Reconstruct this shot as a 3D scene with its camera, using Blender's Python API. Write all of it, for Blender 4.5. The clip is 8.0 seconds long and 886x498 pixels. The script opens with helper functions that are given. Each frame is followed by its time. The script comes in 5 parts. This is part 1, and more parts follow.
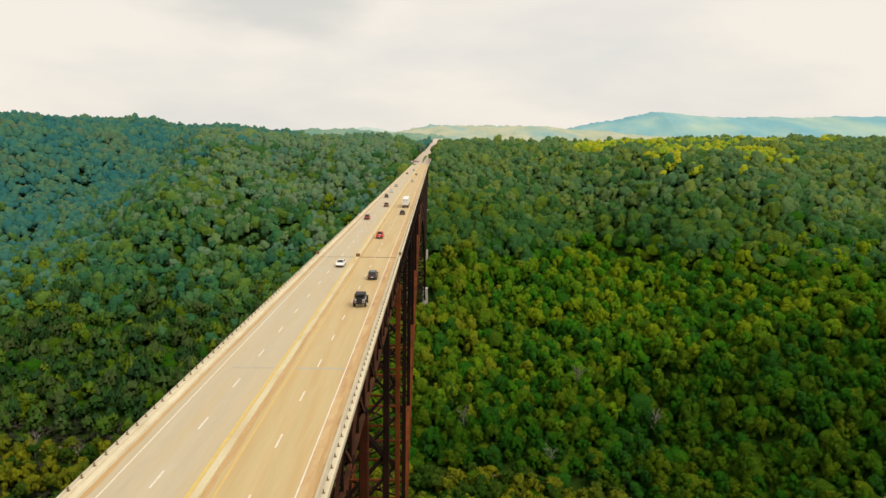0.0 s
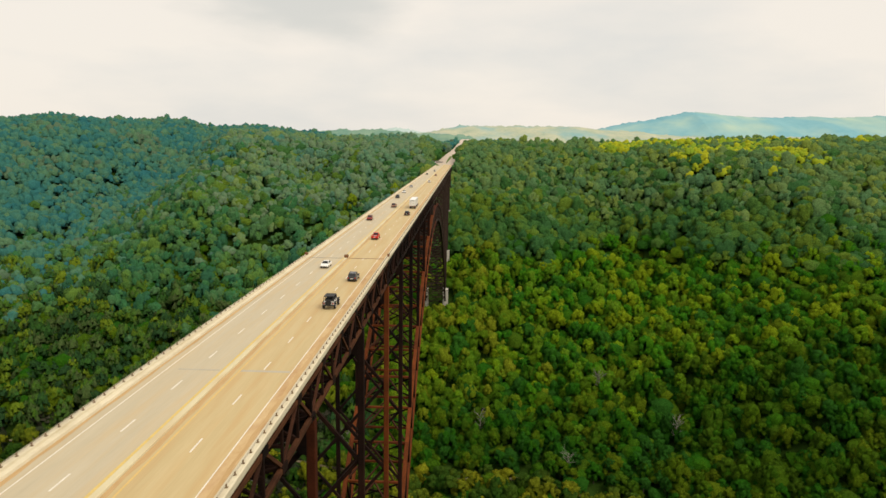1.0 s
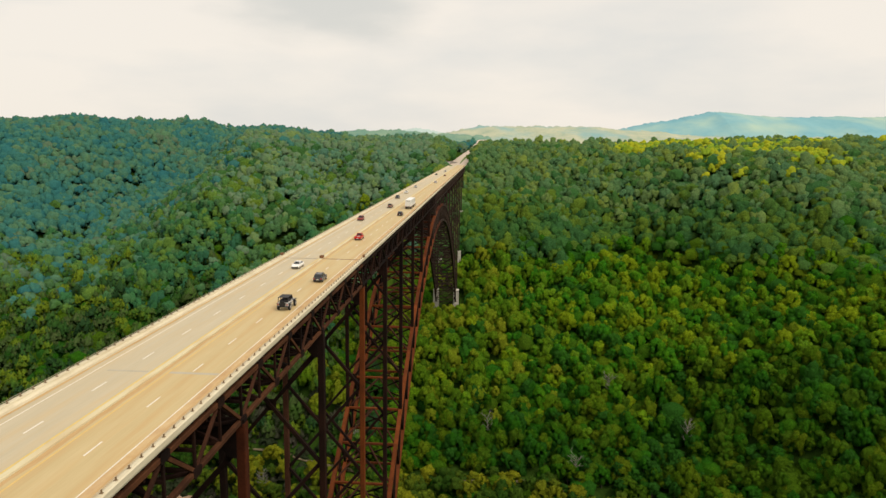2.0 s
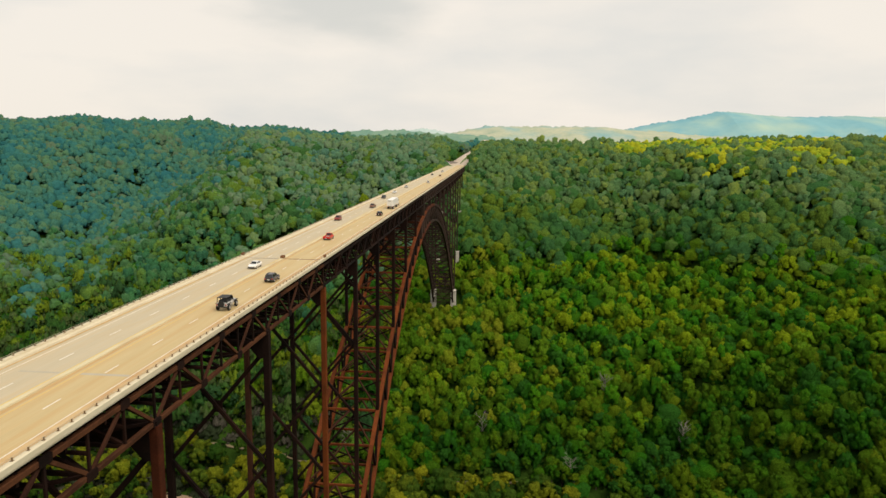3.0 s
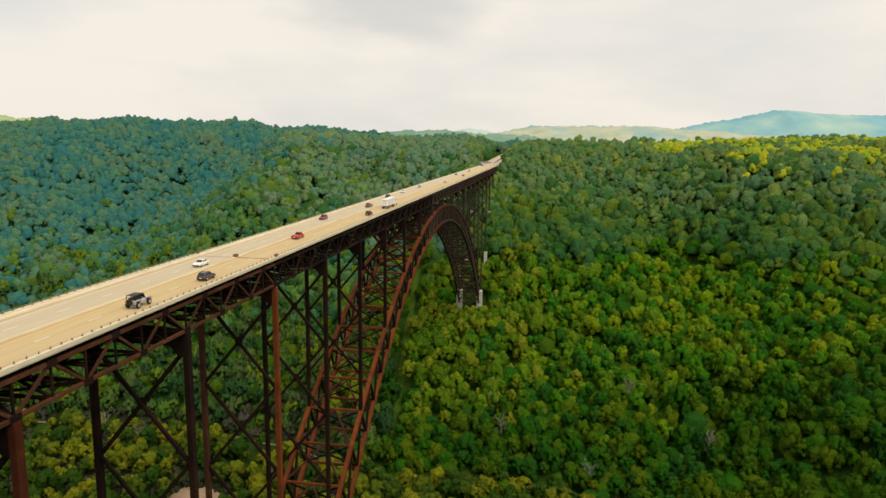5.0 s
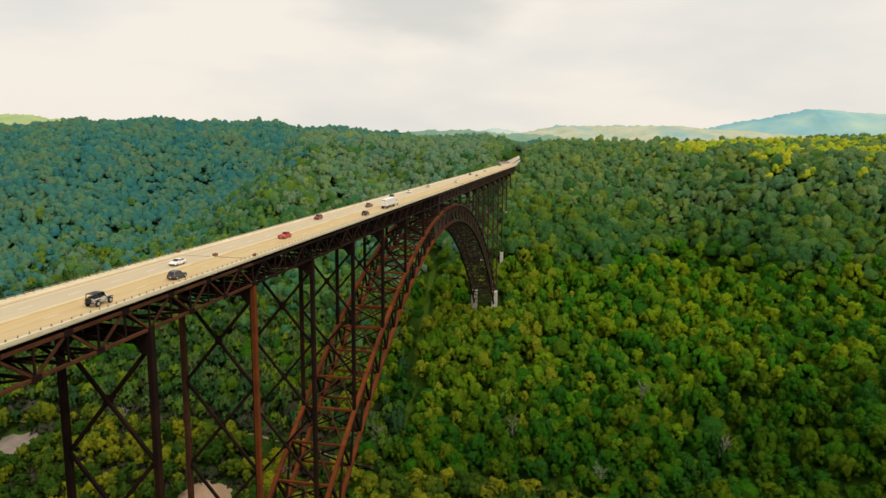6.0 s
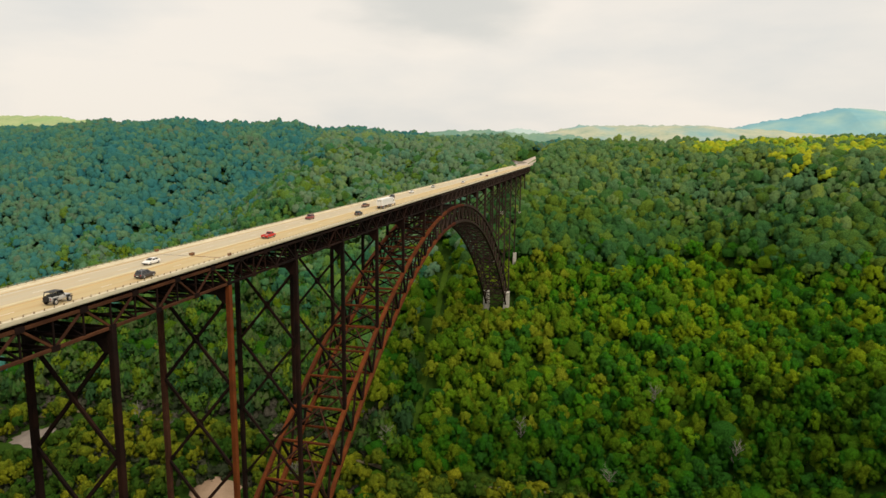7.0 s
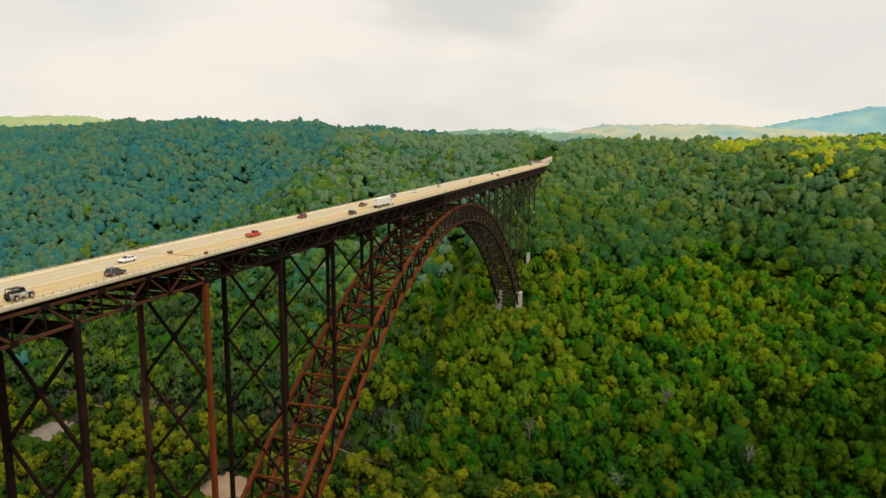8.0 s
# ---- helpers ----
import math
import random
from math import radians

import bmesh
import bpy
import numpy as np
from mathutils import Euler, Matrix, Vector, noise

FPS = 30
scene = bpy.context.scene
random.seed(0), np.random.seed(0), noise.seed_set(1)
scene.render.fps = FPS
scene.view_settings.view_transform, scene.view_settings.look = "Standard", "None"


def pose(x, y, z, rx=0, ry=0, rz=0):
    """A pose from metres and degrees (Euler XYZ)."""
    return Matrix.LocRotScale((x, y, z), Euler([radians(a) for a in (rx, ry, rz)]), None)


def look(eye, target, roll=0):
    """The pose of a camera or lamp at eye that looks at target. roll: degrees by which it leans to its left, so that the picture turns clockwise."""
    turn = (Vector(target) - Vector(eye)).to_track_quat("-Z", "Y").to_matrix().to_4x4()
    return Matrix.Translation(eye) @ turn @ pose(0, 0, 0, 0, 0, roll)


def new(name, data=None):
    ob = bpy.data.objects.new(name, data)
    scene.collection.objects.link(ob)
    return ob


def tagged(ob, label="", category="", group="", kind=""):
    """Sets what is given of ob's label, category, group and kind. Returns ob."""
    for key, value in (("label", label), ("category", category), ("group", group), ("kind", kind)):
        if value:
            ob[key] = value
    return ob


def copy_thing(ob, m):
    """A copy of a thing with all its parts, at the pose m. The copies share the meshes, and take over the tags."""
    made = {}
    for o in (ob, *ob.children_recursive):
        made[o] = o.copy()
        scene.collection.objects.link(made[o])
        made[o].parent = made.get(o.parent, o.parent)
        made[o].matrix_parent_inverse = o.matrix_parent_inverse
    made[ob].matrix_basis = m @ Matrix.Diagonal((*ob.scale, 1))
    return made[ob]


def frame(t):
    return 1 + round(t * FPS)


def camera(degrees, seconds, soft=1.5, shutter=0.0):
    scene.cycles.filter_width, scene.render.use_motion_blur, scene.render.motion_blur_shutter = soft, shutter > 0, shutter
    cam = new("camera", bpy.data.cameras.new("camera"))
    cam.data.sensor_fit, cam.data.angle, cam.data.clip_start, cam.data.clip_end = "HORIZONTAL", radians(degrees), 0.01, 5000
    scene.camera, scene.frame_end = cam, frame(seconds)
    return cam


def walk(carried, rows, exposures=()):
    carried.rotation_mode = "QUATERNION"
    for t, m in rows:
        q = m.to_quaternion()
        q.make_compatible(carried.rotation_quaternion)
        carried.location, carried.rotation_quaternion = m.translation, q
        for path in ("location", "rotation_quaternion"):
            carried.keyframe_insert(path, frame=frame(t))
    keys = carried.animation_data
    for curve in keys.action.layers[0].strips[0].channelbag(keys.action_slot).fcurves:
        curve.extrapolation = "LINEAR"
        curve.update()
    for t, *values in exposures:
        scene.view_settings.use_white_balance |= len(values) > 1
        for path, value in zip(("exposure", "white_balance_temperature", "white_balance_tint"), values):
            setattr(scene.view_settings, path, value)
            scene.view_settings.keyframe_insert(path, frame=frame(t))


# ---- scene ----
cam = camera(67.5, 8.0)
PATH = [
    (0, (18.734, 1.107, 28.498), (18.761, 3.081, 28.181), 0.9),
    (0.5, (23.937, 2.068, 28.55), (23.916, 4.042, 28.233), 0.9),
    (1, (29.141, 2.971, 28.678), (29.075, 4.945, 28.361), 0.9),
    (1.5, (34.724, 4.123, 28.763), (34.618, 6.095, 28.446), 0.9),
    (3, (51.555, 7.859, 28.531), (51.398, 9.828, 28.215), 0.8),
    (3.5, (57.382, 9.247, 28.506), (57.208, 11.214, 28.19), 0.8),
    (4, (63.052, 10.577, 28.515), (62.845, 12.541, 28.2), 0.7),
    (4.5, (68.975, 12.071, 28.489), (68.717, 14.029, 28.173), 0.7),
    (6, (86.328, 17.05, 28.637), (85.942, 18.987, 28.318), 0.7),
    (6.5, (92.236, 18.647, 28.595), (91.814, 20.576, 28.277), 0.6),
    (7, (98.151, 20.391, 28.69), (97.694, 22.312, 28.371), 0.6),
    (7.5, (103.994, 22.14, 28.763), (103.502, 24.052, 28.443), 0.6),
    (8, (109.831, 24.243, 28.87), (109.302, 26.145, 28.548), 0.6),
]
walk(cam, [(t, look(eye, target, roll)) for t, eye, target, roll in PATH])

# ---------------------------------------------------------------- light
SUN_ELEVATION, SUN_AZIMUTH = 52.0, 130.0   # azimuth clockwise from +y, degrees
world = bpy.data.worlds.new("overcast_sky")
scene.world = world
world.use_nodes = True
wn, wl = world.node_tree.nodes, world.node_tree.links
wn.clear()
w_out = wn.new("ShaderNodeOutputWorld")
w_bg = wn.new("ShaderNodeBackground")
w_sky = wn.new("ShaderNodeTexSky")
w_sky.sky_type = "NISHITA"
w_sky.sun_disc = False
w_sky.sun_elevation, w_sky.sun_rotation = radians(SUN_ELEVATION), radians(SUN_AZIMUTH)
w_sky.air_density, w_sky.dust_density = 1.0, 3.0
w_gain = wn.new("ShaderNodeVectorMath")
w_gain.operation = "SCALE"
w_gain.inputs["Scale"].default_value = 0.12
wl.new(w_sky.outputs[0], w_gain.inputs[0])
w_co = wn.new("ShaderNodeTexCoord")
w_map = wn.new("ShaderNodeMapping")
w_map.inputs["Scale"].default_value = (1.0, 1.0, 3.2)
w_map.inputs["Location"].default_value = (0.35, 0.1, 0.2)
wl.new(w_co.outputs["Generated"], w_map.inputs[0])
w_noise = wn.new("ShaderNodeTexNoise")
w_noise.inputs["Scale"].default_value = 2.3
w_noise.inputs["Detail"].default_value = 6.0
w_noise.inputs["Roughness"].default_value = 0.5
wl.new(w_map.outputs[0], w_noise.inputs[0])
w_ramp = wn.new("ShaderNodeValToRGB")
w_ramp.color_ramp.elements[0].position, w_ramp.color_ramp.elements[0].color = 0.28, (0.74, 0.74, 0.71, 1)
w_ramp.color_ramp.elements[1].position, w_ramp.color_ramp.elements[1].color = 0.55, (0.95, 0.88, 0.785, 1)
wl.new(w_noise.outputs[0], w_ramp.inputs[0])
w_mix = wn.new("ShaderNodeMixRGB")
w_mix.inputs[0].default_value = 0.94
wl.new(w_gain.outputs[0], w_mix.inputs[1])
w_cloud_at = wn.new("ShaderNodeVectorMath")      # one heavier grey cloud over the gorge
w_cloud_at.operation = "DISTANCE"
w_flat = wn.new("ShaderNodeMapping")
w_flat.inputs["Scale"].default_value = (1.0, 1.0, 2.6)
wl.new(w_co.outputs["Generated"], w_flat.inputs[0])
w_wisp = wn.new("ShaderNodeTexNoise")
w_wisp.inputs["Scale"].default_value, w_wisp.inputs["Detail"].default_value = 9.0, 5
wl.new(w_map.outputs[0], w_wisp.inputs[0])
w_push = wn.new("ShaderNodeVectorMath")
w_push.operation = "MULTIPLY_ADD"
w_push.inputs[1].default_value = (0.16, 0.16, 0.16)
wl.new(w_wisp.outputs["Color"], w_push.inputs[0])
wl.new(w_flat.outputs[0], w_push.inputs[2])
wl.new(w_push.outputs[0], w_cloud_at.inputs[0])
w_cloud_at.inputs[1].default_value = (-0.24 + 0.08, 0.945 + 0.08, 0.19 * 2.6 + 0.08)
w_fade = wn.new("ShaderNodeMapRange")
w_fade.interpolation_type = "SMOOTHSTEP"
w_fade.inputs["From Min"].default_value, w_fade.inputs["From Max"].default_value = 0.05, 0.20
w_fade.inputs["To Min"].default_value, w_fade.inputs["To Max"].default_value = 0.55, 0.0
wl.new(w_cloud_at.outputs["Value"], w_fade.inputs["Value"])
w_grey = wn.new("ShaderNodeMixRGB")
w_grey.inputs[2].default_value = (0.54, 0.57, 0.55, 1)
wl.new(w_fade.outputs[0], w_grey.inputs[0])
wl.new(w_ramp.outputs[0], w_grey.inputs[1])
wl.new(w_grey.outputs[0], w_mix.inputs[2])
wl.new(w_mix.outputs[0], w_bg.inputs[0])
w_bg.inputs[1].default_value = 1.0
wl.new(w_bg.outputs[0], w_out.inputs[0])

sun_data = bpy.data.lights.new("sun", "SUN")
sun_data.energy, sun_data.angle, sun_data.color = 2.4, radians(35), (1.0, 0.90, 0.74)
sun = new("sun", sun_data)
az, el = radians(SUN_AZIMUTH), radians(SUN_ELEVATION)
sun.matrix_world = look((math.sin(az) * math.cos(el) * 900, math.cos(az) * math.cos(el) * 900, math.sin(el) * 900), (0, 0, 0))


# ---------------------------------------------------------------- materials
def material(name, low, high, scale=1.0, rough=0.8, metal=0.0, bump=0.0, stretch=(1, 1, 1), fine=8.0, spec=0.3,
             per_object=0.0, stain=None, stain_scale=0.05, stain_amount=0.0, translucent=0.0, tint=False):
    """Two colours mixed by a coarse and a fine noise in object-free world space, with optional stains and bump."""
    m = bpy.data.materials.new(name)
    m.use_nodes = True
    n, l = m.node_tree.nodes, m.node_tree.links
    shade = n["Principled BSDF"]
    shade.inputs["Roughness"].default_value = rough
    shade.inputs["Metallic"].default_value = metal
    shade.inputs["Specular IOR Level"].default_value = spec
    geo = n.new("ShaderNodeNewGeometry")
    mp = n.new("ShaderNodeMapping")
    mp.inputs["Scale"].default_value = stretch
    l.new(geo.outputs["Position"], mp.inputs[0])
    a = n.new("ShaderNodeTexNoise")
    a.inputs["Scale"].default_value, a.inputs["Detail"].default_value = scale, 4
    b = n.new("ShaderNodeTexNoise")
    b.inputs["Scale"].default_value, b.inputs["Detail"].default_value = scale * fine, 3
    l.new(mp.outputs[0], a.inputs[0])
    l.new(mp.outputs[0], b.inputs[0])
    add = n.new("ShaderNodeMath")
    add.operation = "MULTIPLY_ADD"
    l.new(b.outputs[0], add.inputs[0])
    add.inputs[1].default_value = 0.6
    l.new(a.outputs[0], add.inputs[2])
    last = add.outputs[0]
    if per_object or tint:
        if tint:
            src = n.new("ShaderNodeAttribute")
            src.attribute_name = "tint"
            value = src.outputs["Fac"]
        else:
            src = n.new("ShaderNodeObjectInfo")
            value = src.outputs["Random"]
        j = n.new("ShaderNodeMath")
        j.operation = "MULTIPLY_ADD"
        l.new(value, j.inputs[0])
        j.inputs[1].default_value = per_object
        l.new(last, j.inputs[2])
        k = n.new("ShaderNodeMath")
        k.operation = "SUBTRACT"
        l.new(j.outputs[0], k.inputs[0])
        k.inputs[1].default_value = per_object / 2
        last = k.outputs[0]
    mr = n.new("ShaderNodeMapRange")
    mr.inputs["From Min"].default_value, mr.inputs["From Max"].default_value = 0.45, 1.15
    l.new(last, mr.inputs["Value"])
    mix = n.new("ShaderNodeMixRGB")
    mix.inputs[1].default_value, mix.inputs[2].default_value = (*low, 1), (*high, 1)
    l.new(mr.outputs[0], mix.inputs[0])
    colour = mix.outputs[0]
    if stain:
        c = n.new("ShaderNodeTexNoise")
        c.inputs["Scale"].default_value, c.inputs["Detail"].default_value = stain_scale, 5
        l.new(mp.outputs[0], c.inputs[0])
        cr = n.new("ShaderNodeMapRange")
        cr.inputs["From Min"].default_value, cr.inputs["From Max"].default_value = 0.45, 0.7
        cr.inputs["To Max"].default_value = stain_amount
        l.new(c.outputs[0], cr.inputs["Value"])
        mx = n.new("ShaderNodeMixRGB")
        mx.inputs[2].default_value = (*stain, 1)
        l.new(cr.outputs[0], mx.inputs[0])
        l.new(colour, mx.inputs[1])
        colour = mx.outputs[0]
    l.new(colour, shade.inputs["Base Color"])
    if bump:
        bp = n.new("ShaderNodeBump")
        bp.inputs["Strength"].default_value, bp.inputs["Distance"].default_value = bump, 0.3 / scale / fine
        l.new(b.outputs[0], bp.inputs["Height"])
        l.new(bp.outputs[0], shade.inputs["Normal"])
    if translucent:
        tr = n.new("ShaderNodeBsdfTranslucent")
        l.new(colour, tr.inputs[0])
        ms = n.new("ShaderNodeMixShader")
        ms.inputs[0].default_value = translucent
        l.new(shade.outputs[0], ms.inputs[1])
        l.new(tr.outputs[0], ms.inputs[2])
        l.new(ms.outputs[0], n["Material Output"].inputs[0])
    return m


DECK = material("worn_concrete_road", (0.42, 0.358, 0.242), (0.505, 0.436, 0.305), 0.35, 0.7, stretch=(1.6, 0.10, 1), fine=9, bump=0.1, spec=0.5,
                stain=(0.50, 0.36, 0.18), stain_scale=0.5, stain_amount=0.5)
OCHRE = material("ochre_stained_concrete_road", (0.44, 0.335, 0.162), (0.53, 0.418, 0.22), 0.35, 0.7, stretch=(1.6, 0.08, 1), fine=9, bump=0.1, spec=0.5,
                 stain=(0.46, 0.28, 0.10), stain_scale=0.5, stain_amount=0.55)
KERB = material("yellowed_kerb_concrete", (0.54, 0.475, 0.30), (0.66, 0.59, 0.40), 0.5, 0.85, stretch=(1, 0.2, 1), fine=8, stain=(0.40, 0.26, 0.11), stain_scale=0.5, stain_amount=0.6)
GRIME = material("brown_road_grime", (0.40, 0.25, 0.105), (0.55, 0.385, 0.195), 0.5, 0.9, stretch=(1.5, 0.12, 1), fine=8)
PALE = material("pale_concrete", (0.54, 0.48, 0.34), (0.69, 0.62, 0.46), 0.6, 0.85, fine=7, bump=0.15, stain=(0.45, 0.36, 0.22), stain_scale=0.8, stain_amount=0.4, stretch=(1, 0.3, 1))
PIER = material("pier_concrete", (0.42, 0.39, 0.33), (0.60, 0.57, 0.50), 0.25, 0.9, fine=9, bump=0.2, stain=(0.25, 0.22, 0.17), stain_scale=0.3, stain_amount=0.6)
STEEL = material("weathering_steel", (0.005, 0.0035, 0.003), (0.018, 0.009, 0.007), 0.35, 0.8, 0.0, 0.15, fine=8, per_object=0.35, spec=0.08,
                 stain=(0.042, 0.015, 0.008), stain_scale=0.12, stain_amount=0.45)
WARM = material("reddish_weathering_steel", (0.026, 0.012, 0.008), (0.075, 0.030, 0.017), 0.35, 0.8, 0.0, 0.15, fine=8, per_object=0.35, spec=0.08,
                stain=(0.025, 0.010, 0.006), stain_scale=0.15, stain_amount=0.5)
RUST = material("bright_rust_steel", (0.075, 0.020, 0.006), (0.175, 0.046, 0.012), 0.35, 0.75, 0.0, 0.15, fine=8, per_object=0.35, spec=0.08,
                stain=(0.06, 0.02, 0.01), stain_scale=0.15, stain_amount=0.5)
# Steel of the bridge's far half: lifted and browned, haze mixed into its colour.
HAZED_STEEL = material("hazed_weathering_steel", (0.022, 0.015, 0.012), (0.052, 0.034, 0.027), 0.35, 0.8, 0.0, 0.15, fine=8, per_object=0.35, spec=0.08,
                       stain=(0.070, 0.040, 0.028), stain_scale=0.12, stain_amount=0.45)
CHORD = material("lit_rusty_chord_steel", (0.050, 0.021, 0.011), (0.112, 0.044, 0.020), 0.35, 0.8, 0.0, 0.15, fine=8, per_object=0.35, spec=0.08,
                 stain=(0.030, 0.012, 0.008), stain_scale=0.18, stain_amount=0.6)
CABLE = material("pale_rail_cable", (0.42, 0.37, 0.27), (0.52, 0.46, 0.35), 1.0, 0.6, 0.2, fine=6)
OXIDE = material("dark_red_steel", (0.040, 0.011, 0.005), (0.095, 0.025, 0.010), 0.35, 0.8, 0.0, 0.15, fine=8, per_object=0.35, spec=0.08,
                 stain=(0.03, 0.010, 0.006), stain_scale=0.15, stain_amount=0.5)
RAIL = material("rail_metal", (0.15, 0.10, 0.055), (0.26, 0.18, 0.10), 1.0, 0.6, 0.3, fine=6)
WHITE_LINE = material("white_road_paint", (0.58, 0.53, 0.43), (0.78, 0.73, 0.64), 1.5, 0.7, fine=6)
YELLOW_LINE = material("yellow_road_paint", (0.52, 0.38, 0.14), (0.68, 0.50, 0.15), 1.2, 0.7, fine=6)


def foliage(name, colours, tint, mottle=0.52, relief=1.0, grain=0.72, drifts=1.1):
    """Leaf canopy: one of several greens for each tree, mottled leaf by leaf, in drifts across the stand."""
    m = bpy.data.materials.new(name)
    m.use_nodes = True
    n, l = m.node_tree.nodes, m.node_tree.links
    shade = n["Principled BSDF"]
    shade.inputs["Roughness"].default_value, shade.inputs["Specular IOR Level"].default_value = 0.8, 0.04
    geo = n.new("ShaderNodeNewGeometry")
    drift = n.new("ShaderNodeTexNoise")
    drift.inputs["Scale"].default_value, drift.inputs["Detail"].default_value = 0.013, 3
    leafy = n.new("ShaderNodeTexNoise")
    leafy.inputs["Scale"].default_value, leafy.inputs["Detail"].default_value = grain, 6
    leafy.inputs["Roughness"].default_value = 0.68
    l.new(geo.outputs["Position"], drift.inputs[0])
    l.new(geo.outputs["Position"], leafy.inputs[0])
    if tint:
        src = n.new("ShaderNodeAttribute")
        src.attribute_name = "tint"
        value = src.outputs["Fac"]
    else:
        value = n.new("ShaderNodeObjectInfo").outputs["Random"]
    a = n.new("ShaderNodeMath")
    a.operation = "MULTIPLY_ADD"
    l.new(drift.outputs[0], a.inputs[0])
    a.inputs[1].default_value, a.inputs[2].default_value = drifts, -drifts / 2
    b = n.new("ShaderNodeMath")
    b.operation = "ADD"
    l.new(a.outputs[0], b.inputs[0])
    l.new(value, b.inputs[1])
    ramp = n.new("ShaderNodeValToRGB")
    el = ramp.color_ramp.elements
    while len(el) < len(colours):
        el.new(0.5)
    for k, c in enumerate(colours):
        el[k].position, el[k].color = 0.08 + 0.84 * k / (len(colours) - 1), (*c, 1)
    l.new(b.outputs[0], ramp.inputs[0])
    mr = n.new("ShaderNodeMapRange")
    mr.inputs["From Min"].default_value, mr.inputs["From Max"].default_value = 0.3, 0.7
    mr.inputs["To Min"].default_value, mr.inputs["To Max"].default_value = 0.99 - mottle, 0.99 + mottle
    l.new(leafy.outputs[0], mr.inputs["Value"])
    mul = n.new("ShaderNodeVectorMath")
    mul.operation = "SCALE"
    l.new(ramp.outputs[0], mul.inputs[0])
    l.new(mr.outputs[0], mul.inputs["Scale"])
    l.new(mul.outputs[0], shade.inputs["Base Color"])
    bp = n.new("ShaderNodeBump")
    bp.inputs["Strength"].default_value, bp.inputs["Distance"].default_value = relief, 2.6
    l.new(leafy.outputs[0], bp.inputs["Height"])
    l.new(bp.outputs[0], shade.inputs["Normal"])
    tr = n.new("ShaderNodeBsdfTranslucent")
    l.new(mul.outputs[0], tr.inputs[0])
    ms = n.new("ShaderNodeMixShader")
    ms.inputs[0].default_value = 0.30
    l.new(shade.outputs[0], ms.inputs[1])
    l.new(tr.outputs[0], ms.inputs[2])
    l.new(ms.outputs[0], n["Material Output"].inputs[0])
    return m


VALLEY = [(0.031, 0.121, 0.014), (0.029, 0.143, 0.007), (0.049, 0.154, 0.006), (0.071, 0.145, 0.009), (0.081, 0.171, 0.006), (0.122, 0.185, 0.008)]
# Brighter copy of VALLEY for higher ground, with stronger light put into its colour.
LIT_VALLEY = [(0.041, 0.156, 0.015), (0.046, 0.211, 0.009), (0.086, 0.256, 0.008), (0.135, 0.26, 0.015), (0.153, 0.307, 0.009), (0.23, 0.329, 0.01)]
FRONT = [(0.035, 0.099, 0.011), (0.074, 0.134, 0.014), (0.161, 0.208, 0.014), (0.27, 0.286, 0.015)]
# UPPER and SLOPE grow greyer uphill: distance haze mixed into the greens.
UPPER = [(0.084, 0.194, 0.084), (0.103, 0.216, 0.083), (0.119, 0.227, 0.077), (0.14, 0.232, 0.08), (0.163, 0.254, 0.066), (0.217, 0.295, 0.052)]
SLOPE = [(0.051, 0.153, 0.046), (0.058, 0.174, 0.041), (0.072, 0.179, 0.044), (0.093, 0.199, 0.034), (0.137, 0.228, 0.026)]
# BANK: olive leaves with the sun on this bank mixed into their colour.
BANK = [(0.091, 0.214, 0.01), (0.14, 0.253, 0.011), (0.203, 0.283, 0.015), (0.255, 0.304, 0.018)]
WOOD = [(0.036, 0.094, 0.031), (0.048, 0.137, 0.024), (0.099, 0.139, 0.048), (0.073, 0.176, 0.024), (0.169, 0.247, 0.019)]
# SHADY, RISE and HILL turn bluer with distance, haze included in the leaf colour.
SHADY = [(0.041, 0.148, 0.076), (0.056, 0.199, 0.07), (0.095, 0.207, 0.081), (0.092, 0.224, 0.058), (0.144, 0.261, 0.044)]
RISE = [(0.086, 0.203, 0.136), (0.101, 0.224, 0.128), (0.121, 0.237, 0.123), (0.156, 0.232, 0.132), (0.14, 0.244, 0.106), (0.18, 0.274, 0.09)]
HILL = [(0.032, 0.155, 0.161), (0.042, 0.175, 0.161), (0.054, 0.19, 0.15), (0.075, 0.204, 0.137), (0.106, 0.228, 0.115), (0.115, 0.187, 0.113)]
SCRUB = [(0.045, 0.066, 0.030), (0.075, 0.092, 0.048), (0.105, 0.105, 0.070), (0.120, 0.110, 0.085)]
# SUNNY: sunlight on part of the rim, painted as yellow-green leaf colour.
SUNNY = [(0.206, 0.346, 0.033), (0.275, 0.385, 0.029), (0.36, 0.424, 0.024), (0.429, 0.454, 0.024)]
OCHRE_LINE = material("worn_yellow_road_paint", (0.52, 0.36, 0.13), (0.66, 0.46, 0.16), 0.8, 0.7, fine=6)
LEAF = foliage("valley_leaves", VALLEY, False)
LEAF_FRONT = foliage("olive_canopy", FRONT, True, 0.5, 1.0)
LEAF_OLIVE = foliage("olive_leaves", FRONT, False)
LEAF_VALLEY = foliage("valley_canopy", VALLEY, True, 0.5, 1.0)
LEAF_LIT_VALLEY = foliage("lit_valley_canopy", LIT_VALLEY, True, 0.5, 1.0)
LEAF_WOOD = foliage("shady_canopy", WOOD, True, 0.4, 0.8)
LEAF_UPPER = foliage("hazed_rim_canopy", UPPER, True, 0.4, 0.75, 0.65, 0.8)
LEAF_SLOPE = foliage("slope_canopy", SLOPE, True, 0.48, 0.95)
LEAF_BANK = foliage("sunlit_olive_canopy", BANK, True, 0.5, 1.0)
LEAF_SCRUB = foliage("grey_olive_scrub", SCRUB, True)
